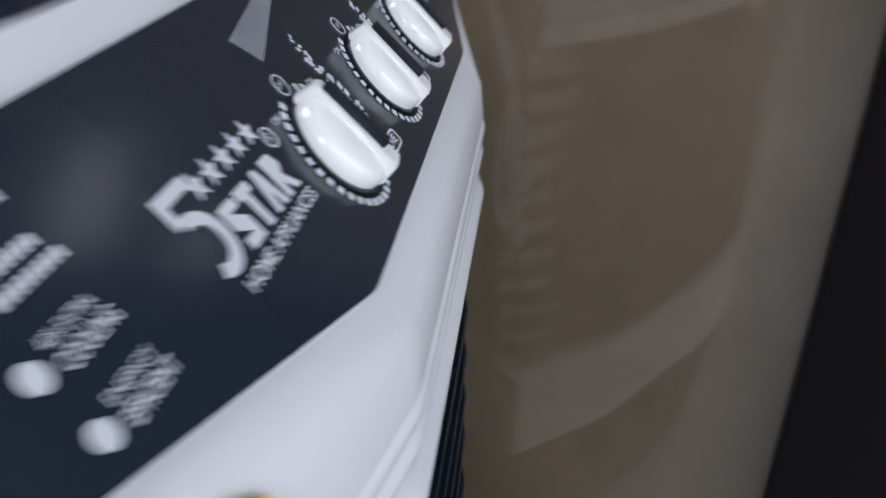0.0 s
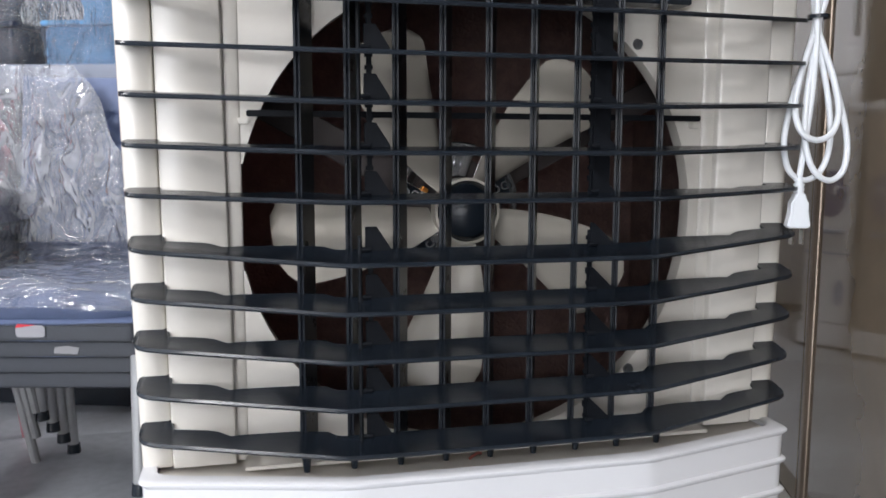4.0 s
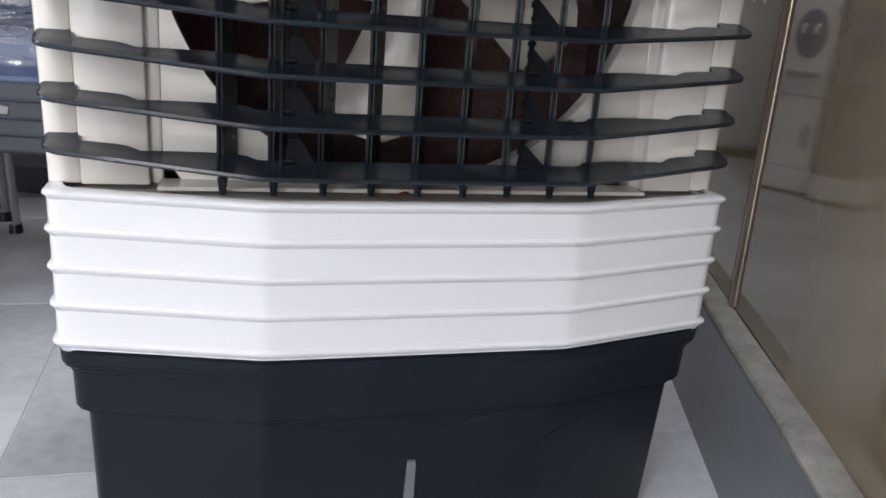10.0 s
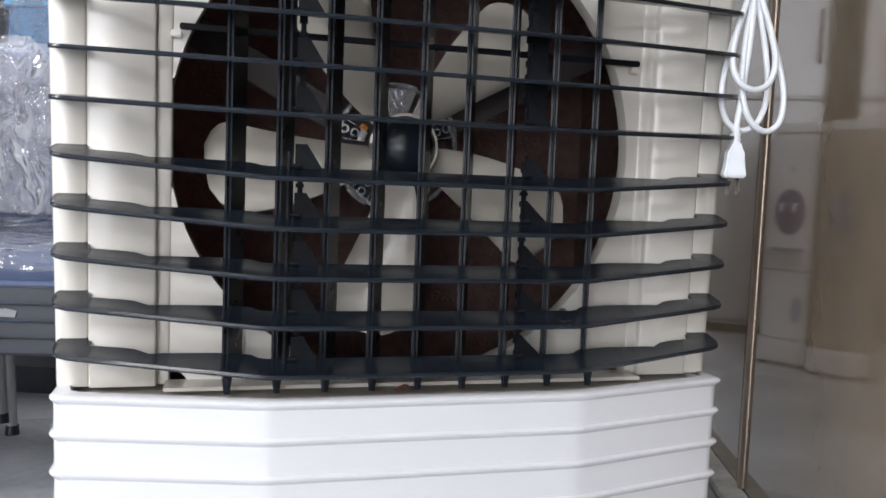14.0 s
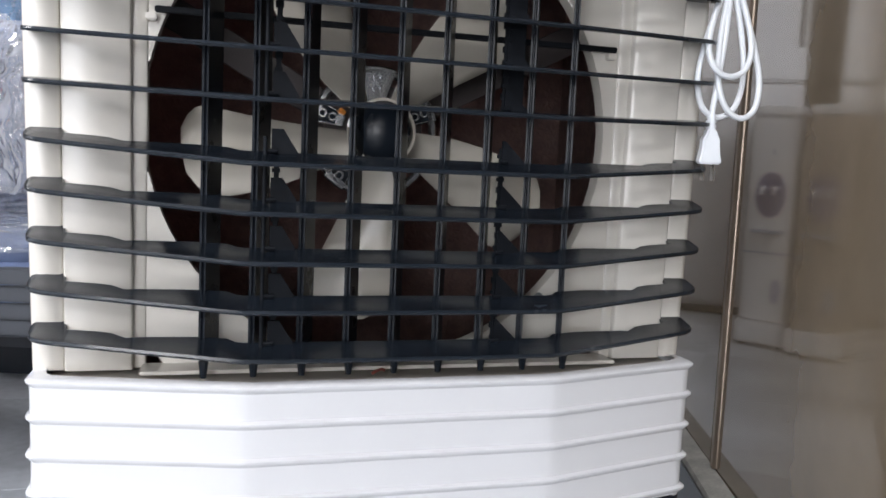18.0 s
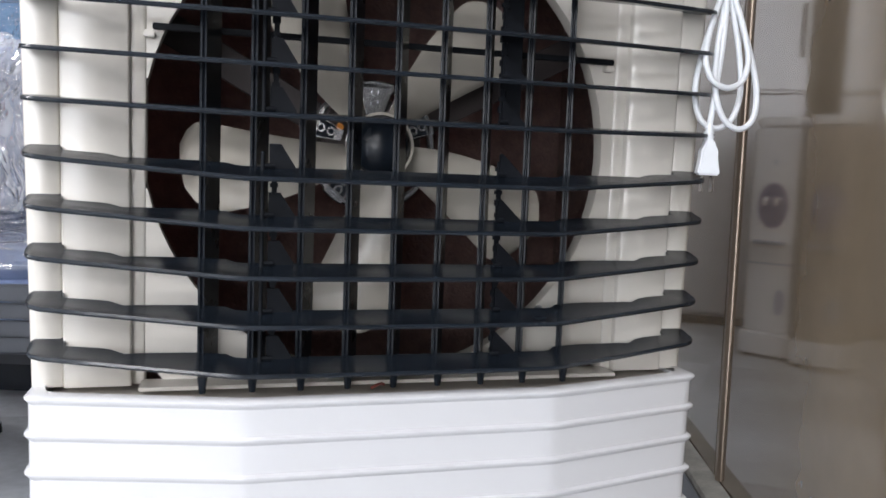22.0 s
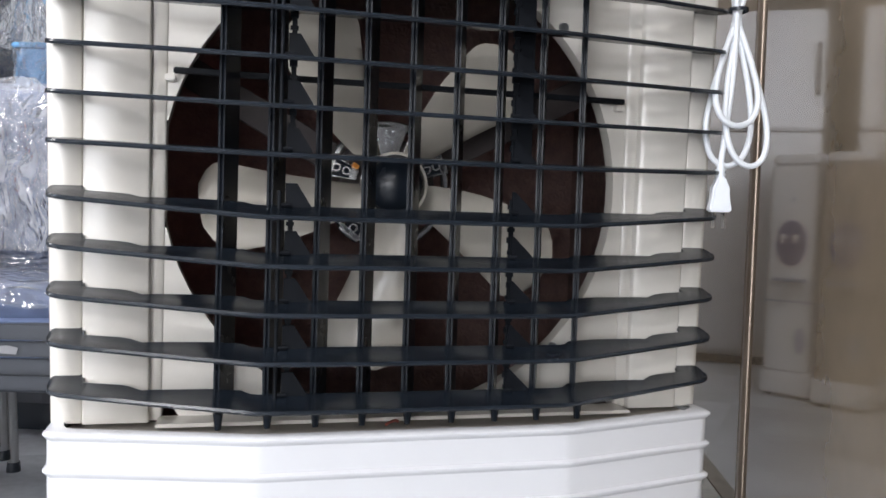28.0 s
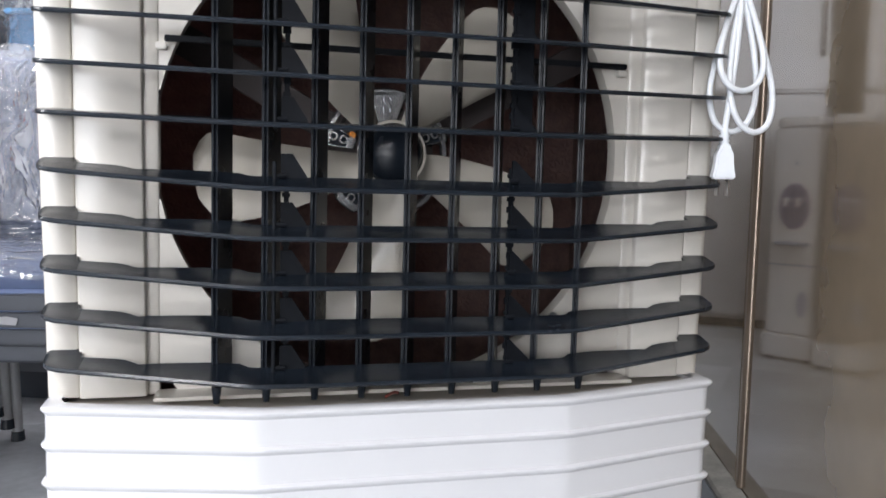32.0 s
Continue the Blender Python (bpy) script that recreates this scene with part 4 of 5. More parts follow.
def power_cord():
    c = thing("power_cord", label="coiled white power cord hanging beside the cooler with a two-pin plug", category="power cord")
    c.location.z = LIFT
    # lead from the housing, coil tied in the middle, and the free end with the plug
    tie = Vector((0.3715, 0.0830, 0.866))
    pts = [(0.356, 0.30, 0.985), (0.366, 0.21, 0.99), (0.388, 0.130, 0.975), (0.386, 0.096, 0.94), (0.376, 0.086, 0.90)]
    for k, (xc, w, h, top, dy) in enumerate(((-0.006, 0.031, 0.178, 0.090, 0.006), (0.018, 0.0285, 0.178, 0.105, -0.004), (-0.004, 0.029, 0.134, 0.084, -0.009))):
        for a in range(1, 12):
            t = 2 * math.pi * a / 12
            s = math.sin(t / 2)
            pts.append((tie.x + (xc - 0.006) * s * s - w * 1.45 * math.sin(t) * s * s, tie.y + (dy - 0.010) * s * s + 0.003 * math.cos(t), tie.z - h * s * s))
        for a in (2, 4, 6, 8, 10):
            t = 2 * math.pi * a / 12
            s = math.sin(t / 2)
            pts.append((tie.x + 0.016 * s * s + 0.007 * math.sin(t), tie.y + 0.018 * s * s - dy * 0.5 * math.sin(t), tie.z + top * s * s))
    pts += [(0.3675, 0.079, 0.84), (0.3630, 0.076, 0.78), (0.3560, 0.075, 0.722), (0.3525, 0.075, 0.692)]
    part("cable", tube(spline(pts, 5), 0.0034, seg=10), M_cable, c, "white round cable", angle=80)
    part("cable_tie", annulus(Matrix.Translation((0.3715, 0.0830, 0.864)), 0.0095, 0.0115, 0.004, 20), M_dark, c, "black cable tie")
    px, py = 0.3525, 0.075
    pz = 0.692
    relief = part("strain_relief", tube([(px, py, pz), (px, py, pz - 0.018)], [0.0040, 0.0056], seg=12), M_cable, c)
    for k in range(3):
        part("relief_ring", disc(Matrix.Translation((px, py, pz - 0.015 + 0.005 * k)), 0.0060, 0.0022, 14), M_cable, relief)
    out = [(-0.0055, 0.0), (0.0055, 0.0), (0.0075, -0.006), (0.0110, -0.011), (0.0110, -0.018), (0.0125, -0.026), (0.0142, -0.032), (0.0142, -0.036), (-0.0142, -0.036), (-0.0142, -0.032), (-0.0125, -0.026), (-0.0110, -0.018), (-0.0110, -0.011), (-0.0075, -0.006)]
    m = Matrix.Translation((px, py, pz - 0.017)) @ Matrix.Diagonal((0.86, 1, 1.1, 1)) @ Matrix.Rotation(radians(-14), 4, "Z") @ Matrix(((1, 0, 0, 0), (0, 0, -1, 0.006), (0, 1, 0, 0), (0, 0, 0, 1)))
    plug = part("plug", prism(out, m, 0.013), M_cable, c, "white moulded two-pin plug", bevel=0.0018)
    for s in (-1, 1):
        part("prong", box(px + s * 0.0065 - 0.0008, px + s * 0.0065 + 0.0008, py - 0.003, py + 0.003, pz - 0.075, pz - 0.055), M_metal, plug, "flat metal prong")


power_cord()


def wire_scrap():
    s = thing("wire_scrap", label="short reddish-brown wire scrap lying on the sill", category="scrap")
    s.location.z = LIFT
    part("wire", tube(spline([(-0.0287, 0.052, 0.4098), (-0.0247, 0.055, 0.4112), (-0.0180, 0.060, 0.4120), (-0.0140, 0.063, 0.4102)], 4), 0.0016, seg=8), mat("red_brown_wire", (0.22, 0.06, 0.045), 0.45), s)


wire_scrap()


# ---- chairs and goods behind the cooler ----
def grid_sheet(fn, nu, nv, bm=None):
    bm = bm or bmesh.new()
    vs = [[bm.verts.new(fn(i / nu, j / nv)) for i in range(nu + 1)] for j in range(nv + 1)]
    for j in range(nv):
        for i in range(nu):
            bm.faces.new((vs[j][i], vs[j][i + 1], vs[j + 1][i + 1], vs[j + 1][i]))
    return bm


def stacking_chair():
    """An upholstered steel stacking chair; seat front towards -y, origin on the floor under the seat's middle."""
    ch = thing("stacking_chair", label="blue-grey upholstered stacking chair with steel tube legs", category="chair", group="stacked upholstered chairs")
    w, d = 0.212, 0.205

    def cushion(u, v, top):
        a, b = 2 * u - 1, 2 * v - 1
        s = max(0.0, (1 - abs(a) ** 6) * (1 - abs(b) ** 6))
        x = w * a * (1 - 0.05 * (b + 1) / 2)
        y = d * b - 0.012 * (1 - a * a) * (1 if b < 0 else 0) * abs(b)
        return Vector((x, y, 0.345 + (0.030 * s**0.35 if top else -0.034 * s**0.35)))

    bm = grid_sheet(lambda u, v: cushion(u, v, True), 22, 20)
    grid_sheet(lambda u, v: cushion(u, v, False), 22, 20, bm)
    bmesh.ops.remove_doubles(bm, verts=bm.verts, dist=0.0005)
    part("seat", bm, M_fabric, ch, "blue-grey padded seat", angle=70)
    part("seat_board", prism(corner_round([(-0.200, -0.198), (0.200, -0.198), (0.192, 0.18), (-0.192, 0.18)], 0.02), Matrix.Translation((0, 0, 0.281)), 0.0300), M_frame, ch, "dark seat board", bevel=0.004)

    def back(u, v, front):
        a = 2 * u - 1
        z = 0.362 + 0.408 * v
        hw = 0.212 + 0.010 * v
        y = 0.195 + 0.085 * v - 0.02 * (1 - a * a) * -1
        t = 0.0
        if front:
            e = (1 - abs(a) ** 6) * (1 - abs(2 * v - 1) ** 8)
            t = 0.030 * max(0, e) ** 0.5
            if v < 0.80:
                q = abs(math.sin(math.pi * (a * 3.5 + v * 6))) * abs(math.sin(math.pi * (a * 3.5 - v * 6)))
                t *= 0.20 + 0.9 * q**0.5
        return Vector((hw * a, y - t, z))

    bm = grid_sheet(lambda u, v: back(u, v, True), 72, 64)
    grid_sheet(lambda u, v: back(u, v, False) + Vector((0, 0.006, 0)), 8, 8, bm)
    part("backrest", bm, M_fabric, ch, "diamond-tufted backrest with a plain top band", angle=70)
    for s in (-1, 1):
        part("leg", tube([(s * 0.186, -0.160, 0.315), (s * 0.190, -0.185, 0.02), (s * 0.190, -0.1855, 0.012)], 0.0125, seg=12), M_leg, ch)
        part("foot_cap", disc(Matrix.Translation((s * 0.190, -0.1855, 0.0)), 0.016, 0.022, 14, 0.014), M_dark, ch)
        part("leg", tube(spline([(s * 0.188, 0.318, 0.74), (s * 0.188, 0.250, 0.45), (s * 0.188, 0.19, 0.32), (s * 0.190, 0.215, 0.012)], 5), 0.0125, seg=12), M_leg, ch)
        part("foot_cap", disc(Matrix.Translation((s * 0.190, 0.215, 0.0)), 0.016, 0.022, 14, 0.014), M_dark, ch)
        part("side_rail", tube([(s * 0.186, -0.160, 0.302), (s * 0.188, 0.17, 0.302)], 0.009, seg=10), M_leg, ch)
    part("front_rail", tube([(-0.185, -0.160, 0.278), (0.185, -0.160, 0.278)], 0.009, seg=10), M_frame, ch)
    return ch


def chair_film(at, seed, dense=1.0):
    """Loose clear film thrown over a chair's seat and back."""
    rng = random.Random(seed)
    off = Vector((rng.uniform(0, 9), rng.uniform(0, 9), rng.uniform(0, 9)))

    def f(u, v):
        a = 2 * u - 1
        if v < 0.45:
            k = v / 0.45
            y = -0.224 + 0.40 * k
            z = 0.379 - 0.045 * max(0.0, 0.1 - k) / 0.1 + 0.035 * max(0.0, k - 0.85) / 0.15
            x = 0.222 * a
            z -= 0.05 * max(0.0, abs(a) - 0.92) / 0.08
        else:
            k = (v - 0.45) / 0.55
            y = 0.165 + 0.085 * k - 0.045 * math.sin(math.pi * k) * (1 - 0.6 * k)
            z = 0.41 + 0.378 * k
            left, right = -0.195 - 0.065 * k - 0.012 * math.sin(5 * k), 0.225 - 0.32 * k + 0.02 * math.sin(9 * k)
            x = left + (right - left) * u
        q = Vector((x * 9, y * 9 + v * 5, z * 3)) + off
        fold = abs(noise.noise(Vector((x * 26, v * 2.0, 0)) + off))
        wr = 0.016 * noise.noise(q) + 0.009 * noise.noise(q * 2.7) + 0.005 * noise.noise(q * 6.1) + (0.022 * fold if v > 0.45 else 0.006 * fold)
        n = Vector((0, 0, 1)) if v < 0.45 else Vector((0, -1, 0.2))
        p = Vector((x, y, z)) + n * ((max(-0.006, wr * dense) if v > 0.45 else 0.4 * wr) + 0.009)
        return Vector((p.x * 0.99, p.y * 1.04, p.z * 1.03))

    ob = thing("plastic_wrap", at)
    part("seat_cover", grid_sheet(lambda u, v: f(u, v * 0.4499), 80, 56), M_film, ob, angle=80)
    part("back_cover", grid_sheet(lambda u, v: f(u, 0.4501 + v * 0.5499), 90, 70), M_veil, ob, "milky hanging fold of film", angle=80)
    return tagged(ob, "crumpled clear plastic film draped over a stacked chair", "plastic film", "chair films")


STACK = Matrix.Translation((-0.538, 1.084, 0)) @ Matrix.Rotation(radians(-12.5), 4, "Z")
STEP = Vector((-0.014, -0.020, 0.034))
chair = stacking_chair()
chair.matrix_world = STACK
for child in chair.children:
    child.data.transform(Matrix.Diagonal((0.99, 1.04, 1.03, 1)))
for k in range(1, 4):
    top = copy_thing(chair, STACK @ Matrix.Translation(STEP * k))
chair_film(STACK @ Matrix.Translation(STEP * 3), 3)
tagp = thing("price_tag", STACK @ Matrix.Translation(STEP * 3) @ pose(0.012, -0.2085, 0.308, 90, 0, 0), "small white and red paper label on a seat edge", "label")
part("paper", prism(corner_round([(-0.026, -0.011), (0.026, -0.011), (0.026, 0.011), (-0.026, 0.011)], 0.008), Matrix.Identity(4), 0.0008), mat("label_paper", (0.30, 0.30, 0.32), 0.5, bump=0), tagp)
part("red_edge", prism([(-0.026, 0.006), (0.010, 0.011), (-0.022, 0.0135)], Matrix.Translation((0, 0, 0.0009)), 0.0004), mat("label_red", (0.6, 0.03, 0.05), 0.5, bump=0), tagp)
tag2 = thing("price_tag", STACK @ Matrix.Translation(STEP * 2) @ pose(0.050, -0.2085, 0.303, 90, 0, 0), "torn white paper label on a seat edge", "label")
part("paper", prism([(-0.022, -0.006), (0.020, -0.008), (0.024, 0.004), (0.004, 0.008), (-0.020, 0.005)], Matrix.Identity(4), 0.0008), mat("label_paper_grey", (0.25, 0.25, 0.26), 0.5, bump=0), tag2)

# wrapped stools stacked beside the chairs
def stool():
    t = thing("stacking_stool", label="dark blue padded stool in a film-wrapped stack", category="stool", group="stacked stools")

    def pad(u, v, top):
        a, b = 2 * u - 1, 2 * v - 1
        s = max(0.0, (1 - abs(a) ** 5) * (1 - abs(b) ** 5))
        return Vector((0.215 * a, 0.20 * b, 0.42 + (0.030 * s**0.35 if top else -0.024 * s**0.35) - 0.03 * a * a))

    bm = grid_sheet(lambda u, v: pad(u, v, True), 18, 18)
    grid_sheet(lambda u, v: pad(u, v, False), 18, 18, bm)
    bmesh.ops.remove_doubles(bm, verts=bm.verts, dist=0.0005)
    part("seat", bm, M_navyfab, t, "dark blue padded seat", angle=70)
    for sx in (-1, 1):
        for sy in (-1, 1):
            part("leg", tube([(sx * 0.15, sy * 0.14, 0.385), (sx * 0.20, sy * 0.18, 0.0)], 0.011, seg=10), M_leg, t)
    return t


M_navyfab = mat("navy_upholstery", (0.035, 0.045, 0.085), 0.55, vary=0.2, scale=30, fine=400, bump=0.2)
STOOL = Matrix.Translation((-0.985, 1.17, 0)) @ Matrix.Rotation(radians(-14), 4, "Z")
st = stool()
st.matrix_world = STOOL
for k in range(1, 4):
    copy_thing(st, STOOL @ Matrix.Translation((0.006 * k, -0.004 * k, 0.062 * k)))


def stool_film():
    rng = random.Random(21)
    off = Vector((3.1, 7.7, 1.3))
    rings = []
    for j in range(46):
        v = j / 45
        ring = []
        for i in range(64):
            a = 2 * math.pi * i / 64
            c, s = math.cos(a), math.sin(a)
            q = Vector((3 * c, 3 * s, v * 5)) + off
            w = 1 + 0.03 * noise.noise(q * 2) + 0.02 * noise.noise(q * 5)
            k = min(1.0, math.sqrt(max(0.0, v * 4))) if v < 0.25 else 1.0
            z = 0.655 - (0.02 * (v * 4) ** 3 if v < 0.25 else 0.02 + (v - 0.25) * 0.30)
            ring.append(Vector((0.235 * k * w * math.copysign(abs(c) ** 0.5, c), 0.22 * k * w * math.copysign(abs(s) ** 0.5, s), z + 0.012 * noise.noise(q * 3))))
        rings.append(ring)
    ob = part("plastic_wrap", loft(rings[1:], None, True), M_bag, angle=80)
    ob.matrix_world = STOOL
    tagged(ob, "crumpled clear plastic film over a stack of stools", "plastic film", "chair films")


stool_film()

# ---- grey counter with goods on it ----
def counter():
    m = Matrix.Translation((-0.837, 1.704, 0)) @ Matrix.Rotation(radians(-18), 4, "Z")
    c = thing("counter", m, "long grey plastic shop counter with recessed grips", "counter")
    part("toe_kick", box(-0.85, 0.85, 0.06, 0.40, 0, 0.085), M_dark, c)
    # carcass and doors coloured near-black for the shade behind the stacked chairs
    part("carcass", box(-0.86, 0.86, 0.012, 0.45, 0.086, 0.880), M_frame, c, bevel=0.004)
    part("top", box(-0.87, 0.87, 0.0, 0.46, 0.8805, 0.955), M_grey, c, "pale grey counter top", bevel=0.012)
    for i in range(11):
        x = -0.80 + 0.16 * i
        part("grip", prism(corner_round([(x - 0.055, 0.897), (x + 0.055, 0.897), (x + 0.040, 0.930), (x - 0.040, 0.930)], 0.012), Matrix(((1, 0, 0, 0), (0, 0, -1, 0.0), (0, 1, 0, 0), (0, 0, 0, 1))), 0.004), M_grey, c, bevel=0.002)
    for i in range(4):
        x = -0.64 + 0.43 * i
        part("door", box(x - 0.212, x + 0.212, 0.0, 0.0115, 0.10, 0.870), M_frame, c, bevel=0.003)
    return m


COUNTER = counter()


def child_chair(material, name_color):
    """A small slatted plastic chair wrapped in film; base box, waist and rounded slatted back."""
    t = thing("child_chair", label=name_color + " plastic child's chair wrapped in clear film", category="child chair", group="wrapped plastic chairs")
    part("base", prism(corner_round([(-0.115, -0.09), (0.115, -0.09), (0.115, 0.09), (-0.115, 0.09)], 0.02), Matrix.Identity(4), 0.115), material, t, bevel=0.008)
    part("base_rim", prism(corner_round([(-0.125, -0.10), (0.125, -0.10), (0.125, 0.10), (-0.125, 0.10)], 0.02), Matrix.Translation((0, 0, 0.1155)), 0.014), material, t, bevel=0.004)
    S = Matrix(((1, 0, 0, 0), (0, 0, -1, 0.05), (0, 1, 0, 0.13), (0, 0, 0, 1)))
    part("waist", prism(corner_round([(-0.06, 0.0), (0.06, 0.0), (0.052, 0.05), (0.085, 0.12), (-0.085, 0.12), (-0.052, 0.05)], 0.012), S, 0.03), material, t, bevel=0.006)
    outer = [(0.122 * math.cos(a), 0.215 + 0.118 * math.sin(a)) for a in (2 * math.pi * k / 36 for k in range(36))]
    inner = [(x * 0.84, 0.215 + (y - 0.215) * 0.82) for x, y in outer]
    bm = loft([[S @ Vector((x, y, h)) for x, y in r] for r, h in ((outer, 0), (outer, 0.03), (inner, 0.03), (inner, 0.0), (outer, 0))])
    bmesh.ops.remove_doubles(bm, verts=bm.verts, dist=0.0001)
    part("back_ring", bm, material, t)
    for i in range(9):
        y = 0.135 + 0.020 * i
        hw = 0.100 * math.sqrt(max(0.05, 1 - ((y - 0.215) / 0.100) ** 2))
        part("slat", prism([(-hw, y - 0.006), (hw, y - 0.006), (hw, y + 0.006), (-hw, y + 0.006)], S @ Matrix.Translation((0, 0, 0.008)), 0.012), material, t)
    return t


def bag(m, seed, w=0.135, h=0.50, d=0.11):
    rng = random.Random(seed)
    off = Vector((rng.uniform(0, 9), rng.uniform(0, 9), 0))
    rings = []
    for j in range(40):
        z = h * j / 39
        k = 1 - 0.35 * (j / 39) ** 3
        ring = []
        for i in range(48):
            a = 2 * math.pi * i / 48
            q = Vector((3 * math.cos(a), 3 * math.sin(a), z * 9)) + off
            r = 1 + 0.10 * noise.noise(q) + 0.07 * noise.noise(q * 2.6) + 0.05 * noise.noise(q * 5.5)
            c, s = math.cos(a), math.sin(a)
            ring.append(Vector((w * k * r * math.copysign(abs(c) ** 0.6, c), d * r * math.copysign(abs(s) ** 0.6, s), z + 0.004)))
        rings.append(ring)
    ob = part("plastic_bag", loft(rings), M_bag, angle=80)
    ob.matrix_world = m
    return tagged(ob, "crinkled clear plastic bag over a small chair", "plastic bag", "chair films")


cc = child_chair(M_navy, "navy")
cc.matrix_world = COUNTER @ Matrix.Translation((-0.19, 0.20, 0.9552))
bag(COUNTER @ Matrix.Translation((-0.19, 0.20, 0.955)), 11)
c2 = child_chair(M_blue, "sky blue")
c2.matrix_world = COUNTER @ Matrix.Translation((0.125, 0.20, 0.9552))
bag(COUNTER @ Matrix.Translation((0.125, 0.20, 0.955)), 12)
c3 = copy_thing(c2, COUNTER @ Matrix.Translation((0.42, 0.20, 0.9552)))
bag(COUNTER @ Matrix.Translation((0.42, 0.20, 0.955)), 13)
board = part("display_board", box(-1.0, 0.62, 0.462, 0.49, 0.0, 2.2), mat("cream_board", (0.72, 0.73, 0.72), 0.45, vary=0.04, bump=0.02), None, bevel=0.003)
board.matrix_world = COUNTER
tagged(board, "tall cream display board behind the counter", "display board")


def pink_chair():
    """A moulded plastic chair: curved back with a sunk pattern, arms flaring to the front."""
    t = thing("plastic_chair", label="dusty pink moulded plastic chair in a stack", category="plastic chair", group="stacked pink chairs")

    def shell(u, v, o):
        a = 2 * u - 1
        hw = 0.205 + 0.03 * v
        x = hw * a
        y = 0.20 + 0.05 * v - 0.11 * abs(a) ** 4 * (1 - 0.3 * v)
        z = 0.40 + 0.36 * v - 0.05 * abs(a) ** 5
        y += 0.006 * (1 if 0.12 < v < 0.86 and 0.25 < abs(a) < 0.32 else 0)
        return Vector((x, y + o, z))

    rows = []
    bm = grid_sheet(lambda u, v: shell(u, v, 0.0), 48, 20)
    grid_sheet(lambda u, v: shell(u, v, 0.008), 48, 20, bm)
    part("backrest", bm, M_pink, t, angle=70)
    part("back_rim", tube([shell(i / 40, 1.0, 0.004) for i in range(41)], 0.009, seg=8), M_pink, t, angle=80)
    part("seat", prism(corner_round([(-0.21, -0.2), (0.21, -0.2), (0.2, 0.21), (-0.2, 0.21)], 0.05), Matrix.Translation((0, 0, 0.385)), 0.014), M_pink, t, bevel=0.005)
    for s in (-1, 1):
        part("arm", tube(spline([(s * 0.232, 0.10, 0.60), (s * 0.238, 0.0, 0.60), (s * 0.236, -0.12, 0.585), (s * 0.225, -0.17, 0.54), (s * 0.215, -0.18, 0.39)], 5), 0.016, seg=8, flat=0.6), M_pink, t, angle=80)
        for y in (-0.18, 0.19):
            part("leg", tube([(s * 0.195, y, 0.385), (s * 0.225, y * 1.12, 0.0)], [0.020, 0.016], seg=8), M_pink, t, angle=80)
    return t


pk = pink_chair()
PB = Matrix.Translation((-1.075, 1.33, 0)) @ Matrix.Rotation(radians(-12), 4, "Z")
pk.matrix_world = PB
for k in range(1, 5):
    copy_thing(pk, PB @ Matrix.Translation((0, -0.012 * k, 0.060 * k)))


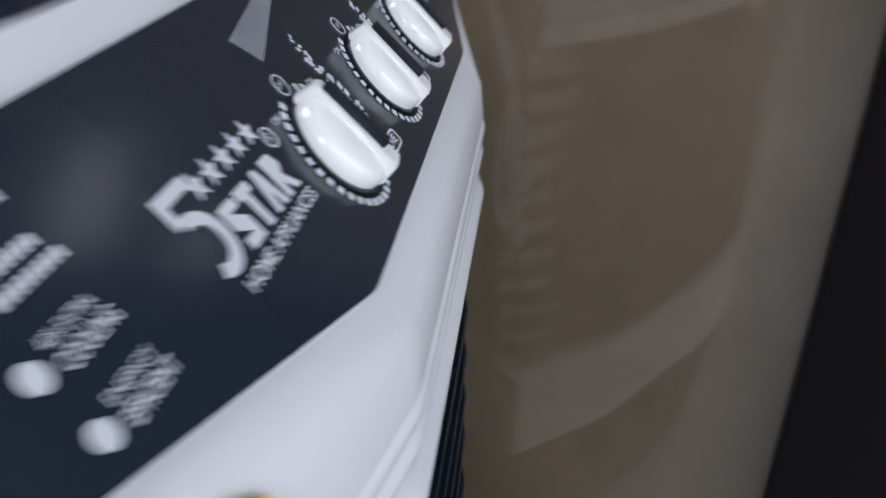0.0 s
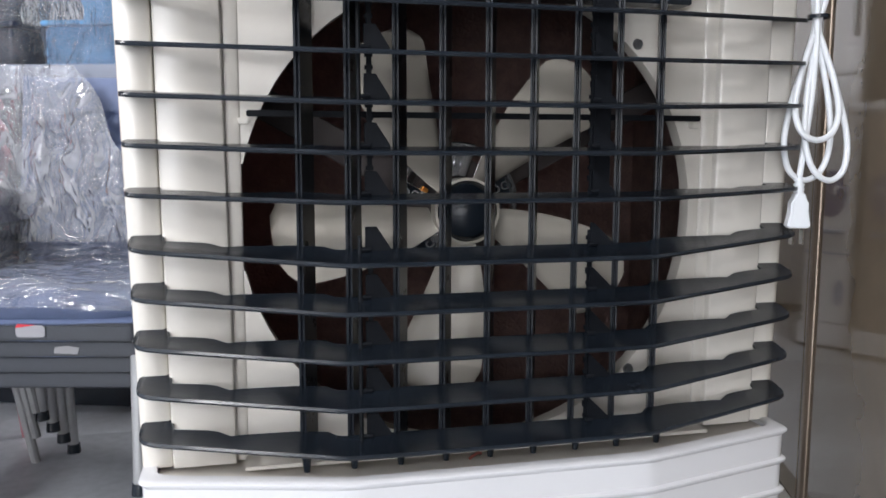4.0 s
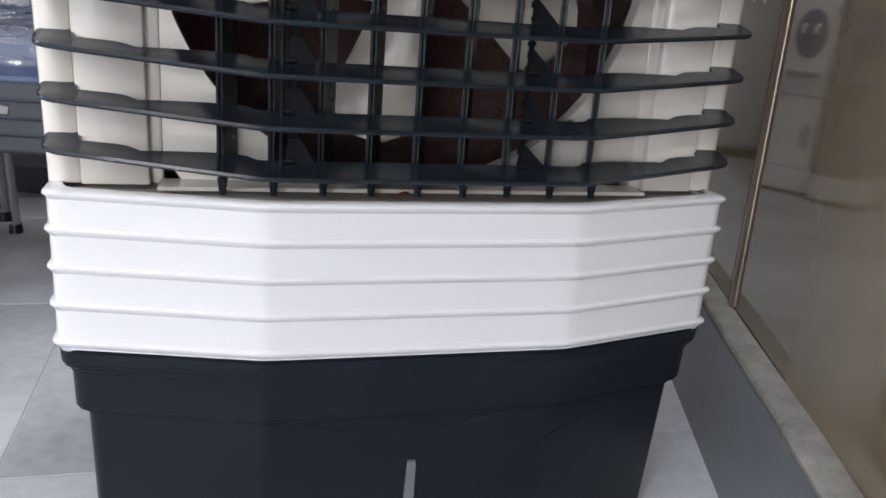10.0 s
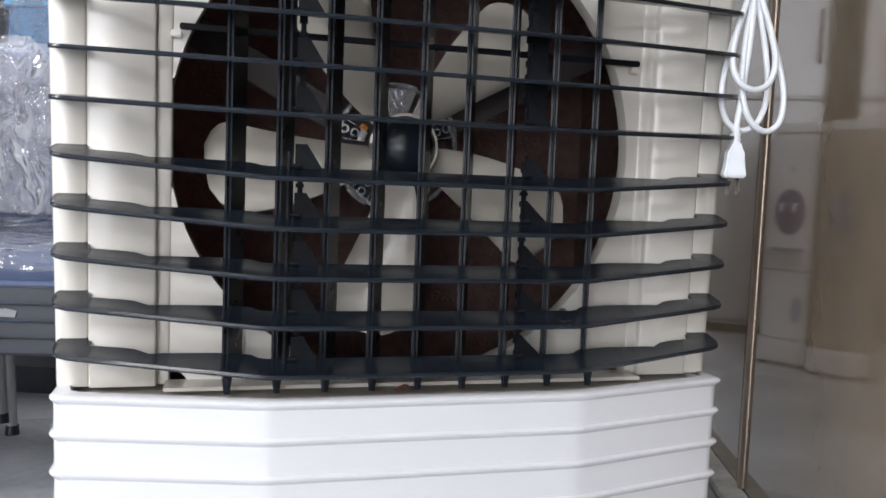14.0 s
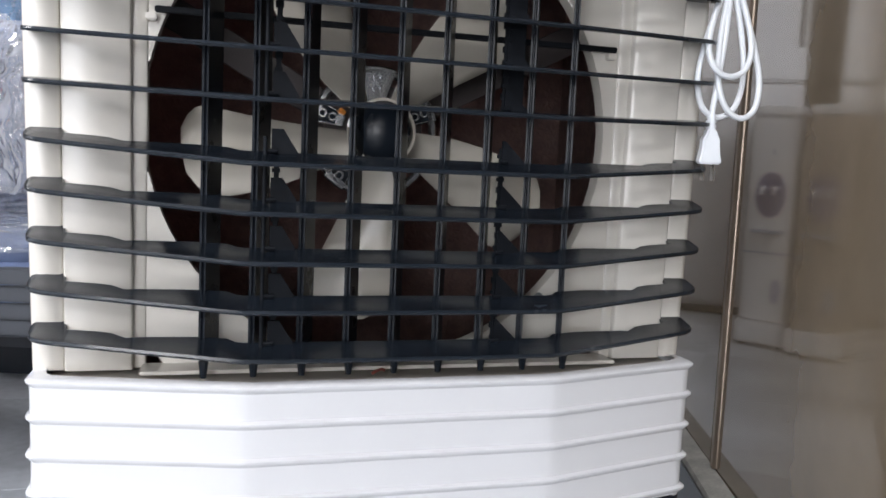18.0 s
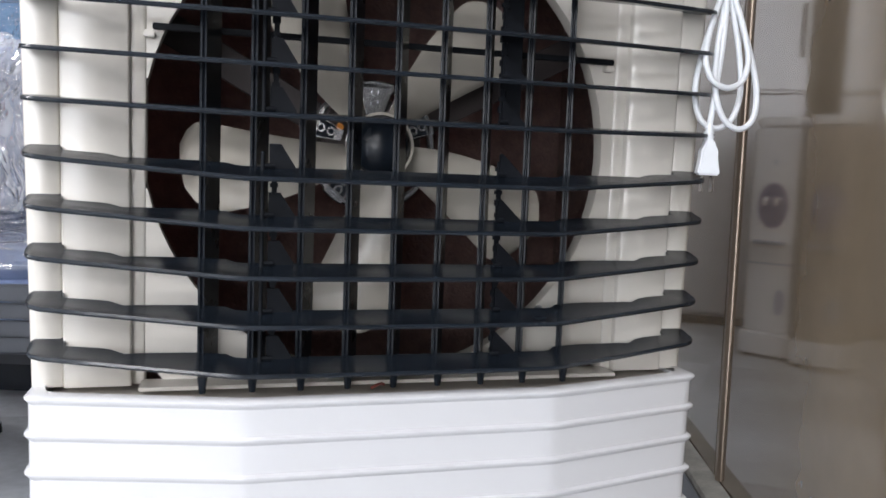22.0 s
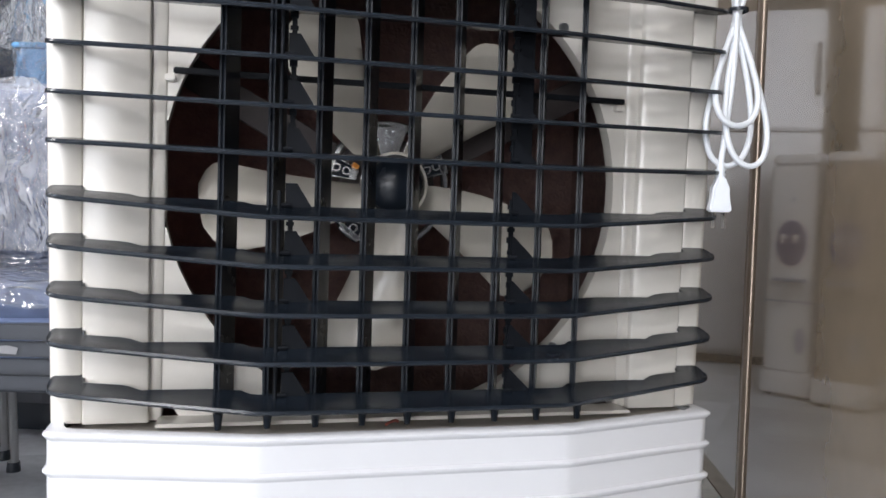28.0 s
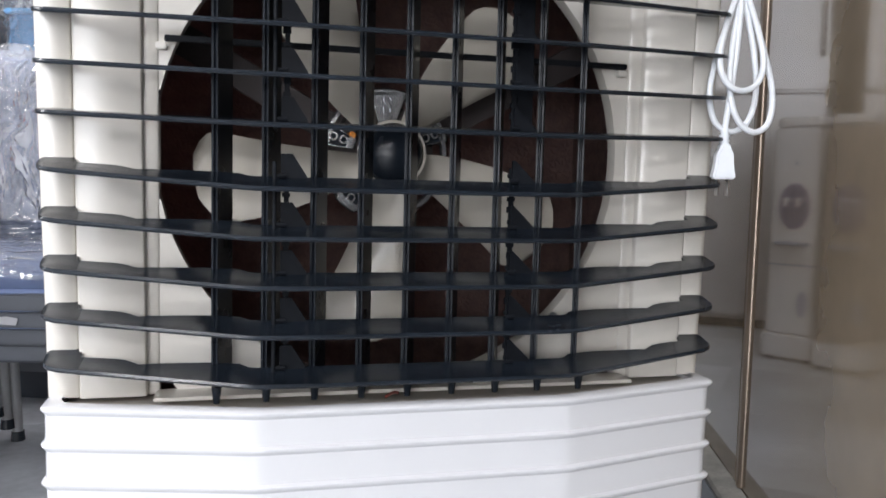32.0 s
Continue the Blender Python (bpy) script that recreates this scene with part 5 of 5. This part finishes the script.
# ---- appliances along the shop, seen mirrored in the polished wall ----
def water_dispenser(label, shell):
    """Tall narrow dispenser: tap alcove, drip ledge, cupboard door with an oval grip, base; front towards -y."""
    w = thing("water_dispenser", label=label, category="water dispenser", group="water dispensers")
    part("base", prism(corner_round([(-0.150, -0.155), (0.150, -0.155), (0.150, 0.15), (-0.150, 0.15)], 0.02), Matrix.Translation((0, 0, 0.012)), 0.085), M_white, w, bevel=0.006)
    for sx in (-1, 1):
        for sy in (-1, 1):
            part("foot", disc(Matrix.Translation((sx * 0.11, sy * 0.11, 0)), 0.018, 0.014, 14), M_dark, w)
    part("cabinet", prism(corner_round([(-0.140, -0.14), (0.140, -0.14), (0.140, 0.14), (-0.140, 0.14)], 0.025), Matrix.Translation((0, 0, 0.098)), 0.76), shell, w, bevel=0.006)
    part("crown", prism(corner_round([(-0.135, -0.135), (0.135, -0.135), (0.135, 0.135), (-0.135, 0.135)], 0.04), Matrix.Translation((0, 0, 0.859)), 0.045), M_white, w, bevel=0.012)
    F = lambda x, z, y=-0.14: Matrix(((1, 0, 0, x), (0, 0, -1, y), (0, 1, 0, z), (0, 0, 0, 1)))
    part("tap_alcove", disc(F(0, 0.575), 0.085, 0.004, 32), mat("violet_alcove", (0.10, 0.10, 0.20), 0.3), w, "dark violet round tap alcove")
    for x in (-0.035, 0.035):
        part("tap", tube([(x, -0.145, 0.60), (x, -0.175, 0.60), (x, -0.175, 0.575)], 0.009, seg=8), M_white, w)
    part("drip_ledge", box(-0.09, 0.09, -0.165, -0.14, 0.430, 0.445), M_grey, w, bevel=0.003)
    part("seam", box(-0.135, 0.135, -0.1425, -0.14, 0.355, 0.361), M_grey, w)
    grip = [(0.028 * math.cos(t), 0.05 * math.sin(t)) for t in (2 * math.pi * k / 24 for k in range(24))]
    part("oval_grip", prism(grip, F(-0.07, 0.215), 0.004), M_grey, w)
    part("badge", prism([(0, 0.014), (0.010, 0), (0, -0.014), (-0.010, 0)], F(0.0, 0.735), 0.003), M_grey, w)
    return w


M_wrap = mat("brown_wrapped_shell", (0.30, 0.26, 0.23), 0.35, vary=0.15, bump=0.1)
ROWM = Matrix.Translation((0.525, 2.44, 0)) @ Matrix.Rotation(radians(18), 4, "Z") @ Matrix.Diagonal((0.64, 1, 1, 1))
wm = water_dispenser("white water dispenser with a violet tap alcove", M_white)
wm.matrix_world = ROWM
# dispenser shape reused as a stand-in for another wrapped appliance
wb = water_dispenser("brown film-wrapped appliance with a white base, shaped as a dispenser", M_wrap)
wb.matrix_world = Matrix.Translation((0.345, 2.32, 0)) @ Matrix.Rotation(radians(18), 4, "Z") @ Matrix.Diagonal((0.64, 1, 1, 1))


def fridge():
    f = thing("refrigerator", label="tall pale grey two-door refrigerator", category="refrigerator")
    gr = mat("fridge_steel", (0.42, 0.42, 0.43), 0.3, 0.4, vary=0.05, bump=0.02)
    part("cabinet", box(-0.28, 0.28, -0.26, 0.30, 0.04, 1.60), gr, f, bevel=0.012)
    part("plinth", box(-0.26, 0.26, -0.22, 0.28, 0, 0.039), M_dark, f)
    for z0, z1 in ((0.06, 1.05), (1.06, 1.59)):
        d = part("door", box(-0.28, 0.28, -0.305, -0.262, z0, z1), gr, f, bevel=0.012)
        part("handle", tube([(-0.25, -0.33, z0 + 0.15), (-0.25, -0.33, z1 - 0.15)], 0.008, seg=8), M_metal, d)
    return f


fr = fridge()
fr.matrix_world = Matrix.Translation((0.10, 3.30, 0)) @ Matrix.Rotation(radians(-8), 4, "Z")
fr2 = copy_thing(fr, Matrix.Translation((0.80, 3.22, 0)) @ Matrix.Rotation(radians(-8), 4, "Z"))
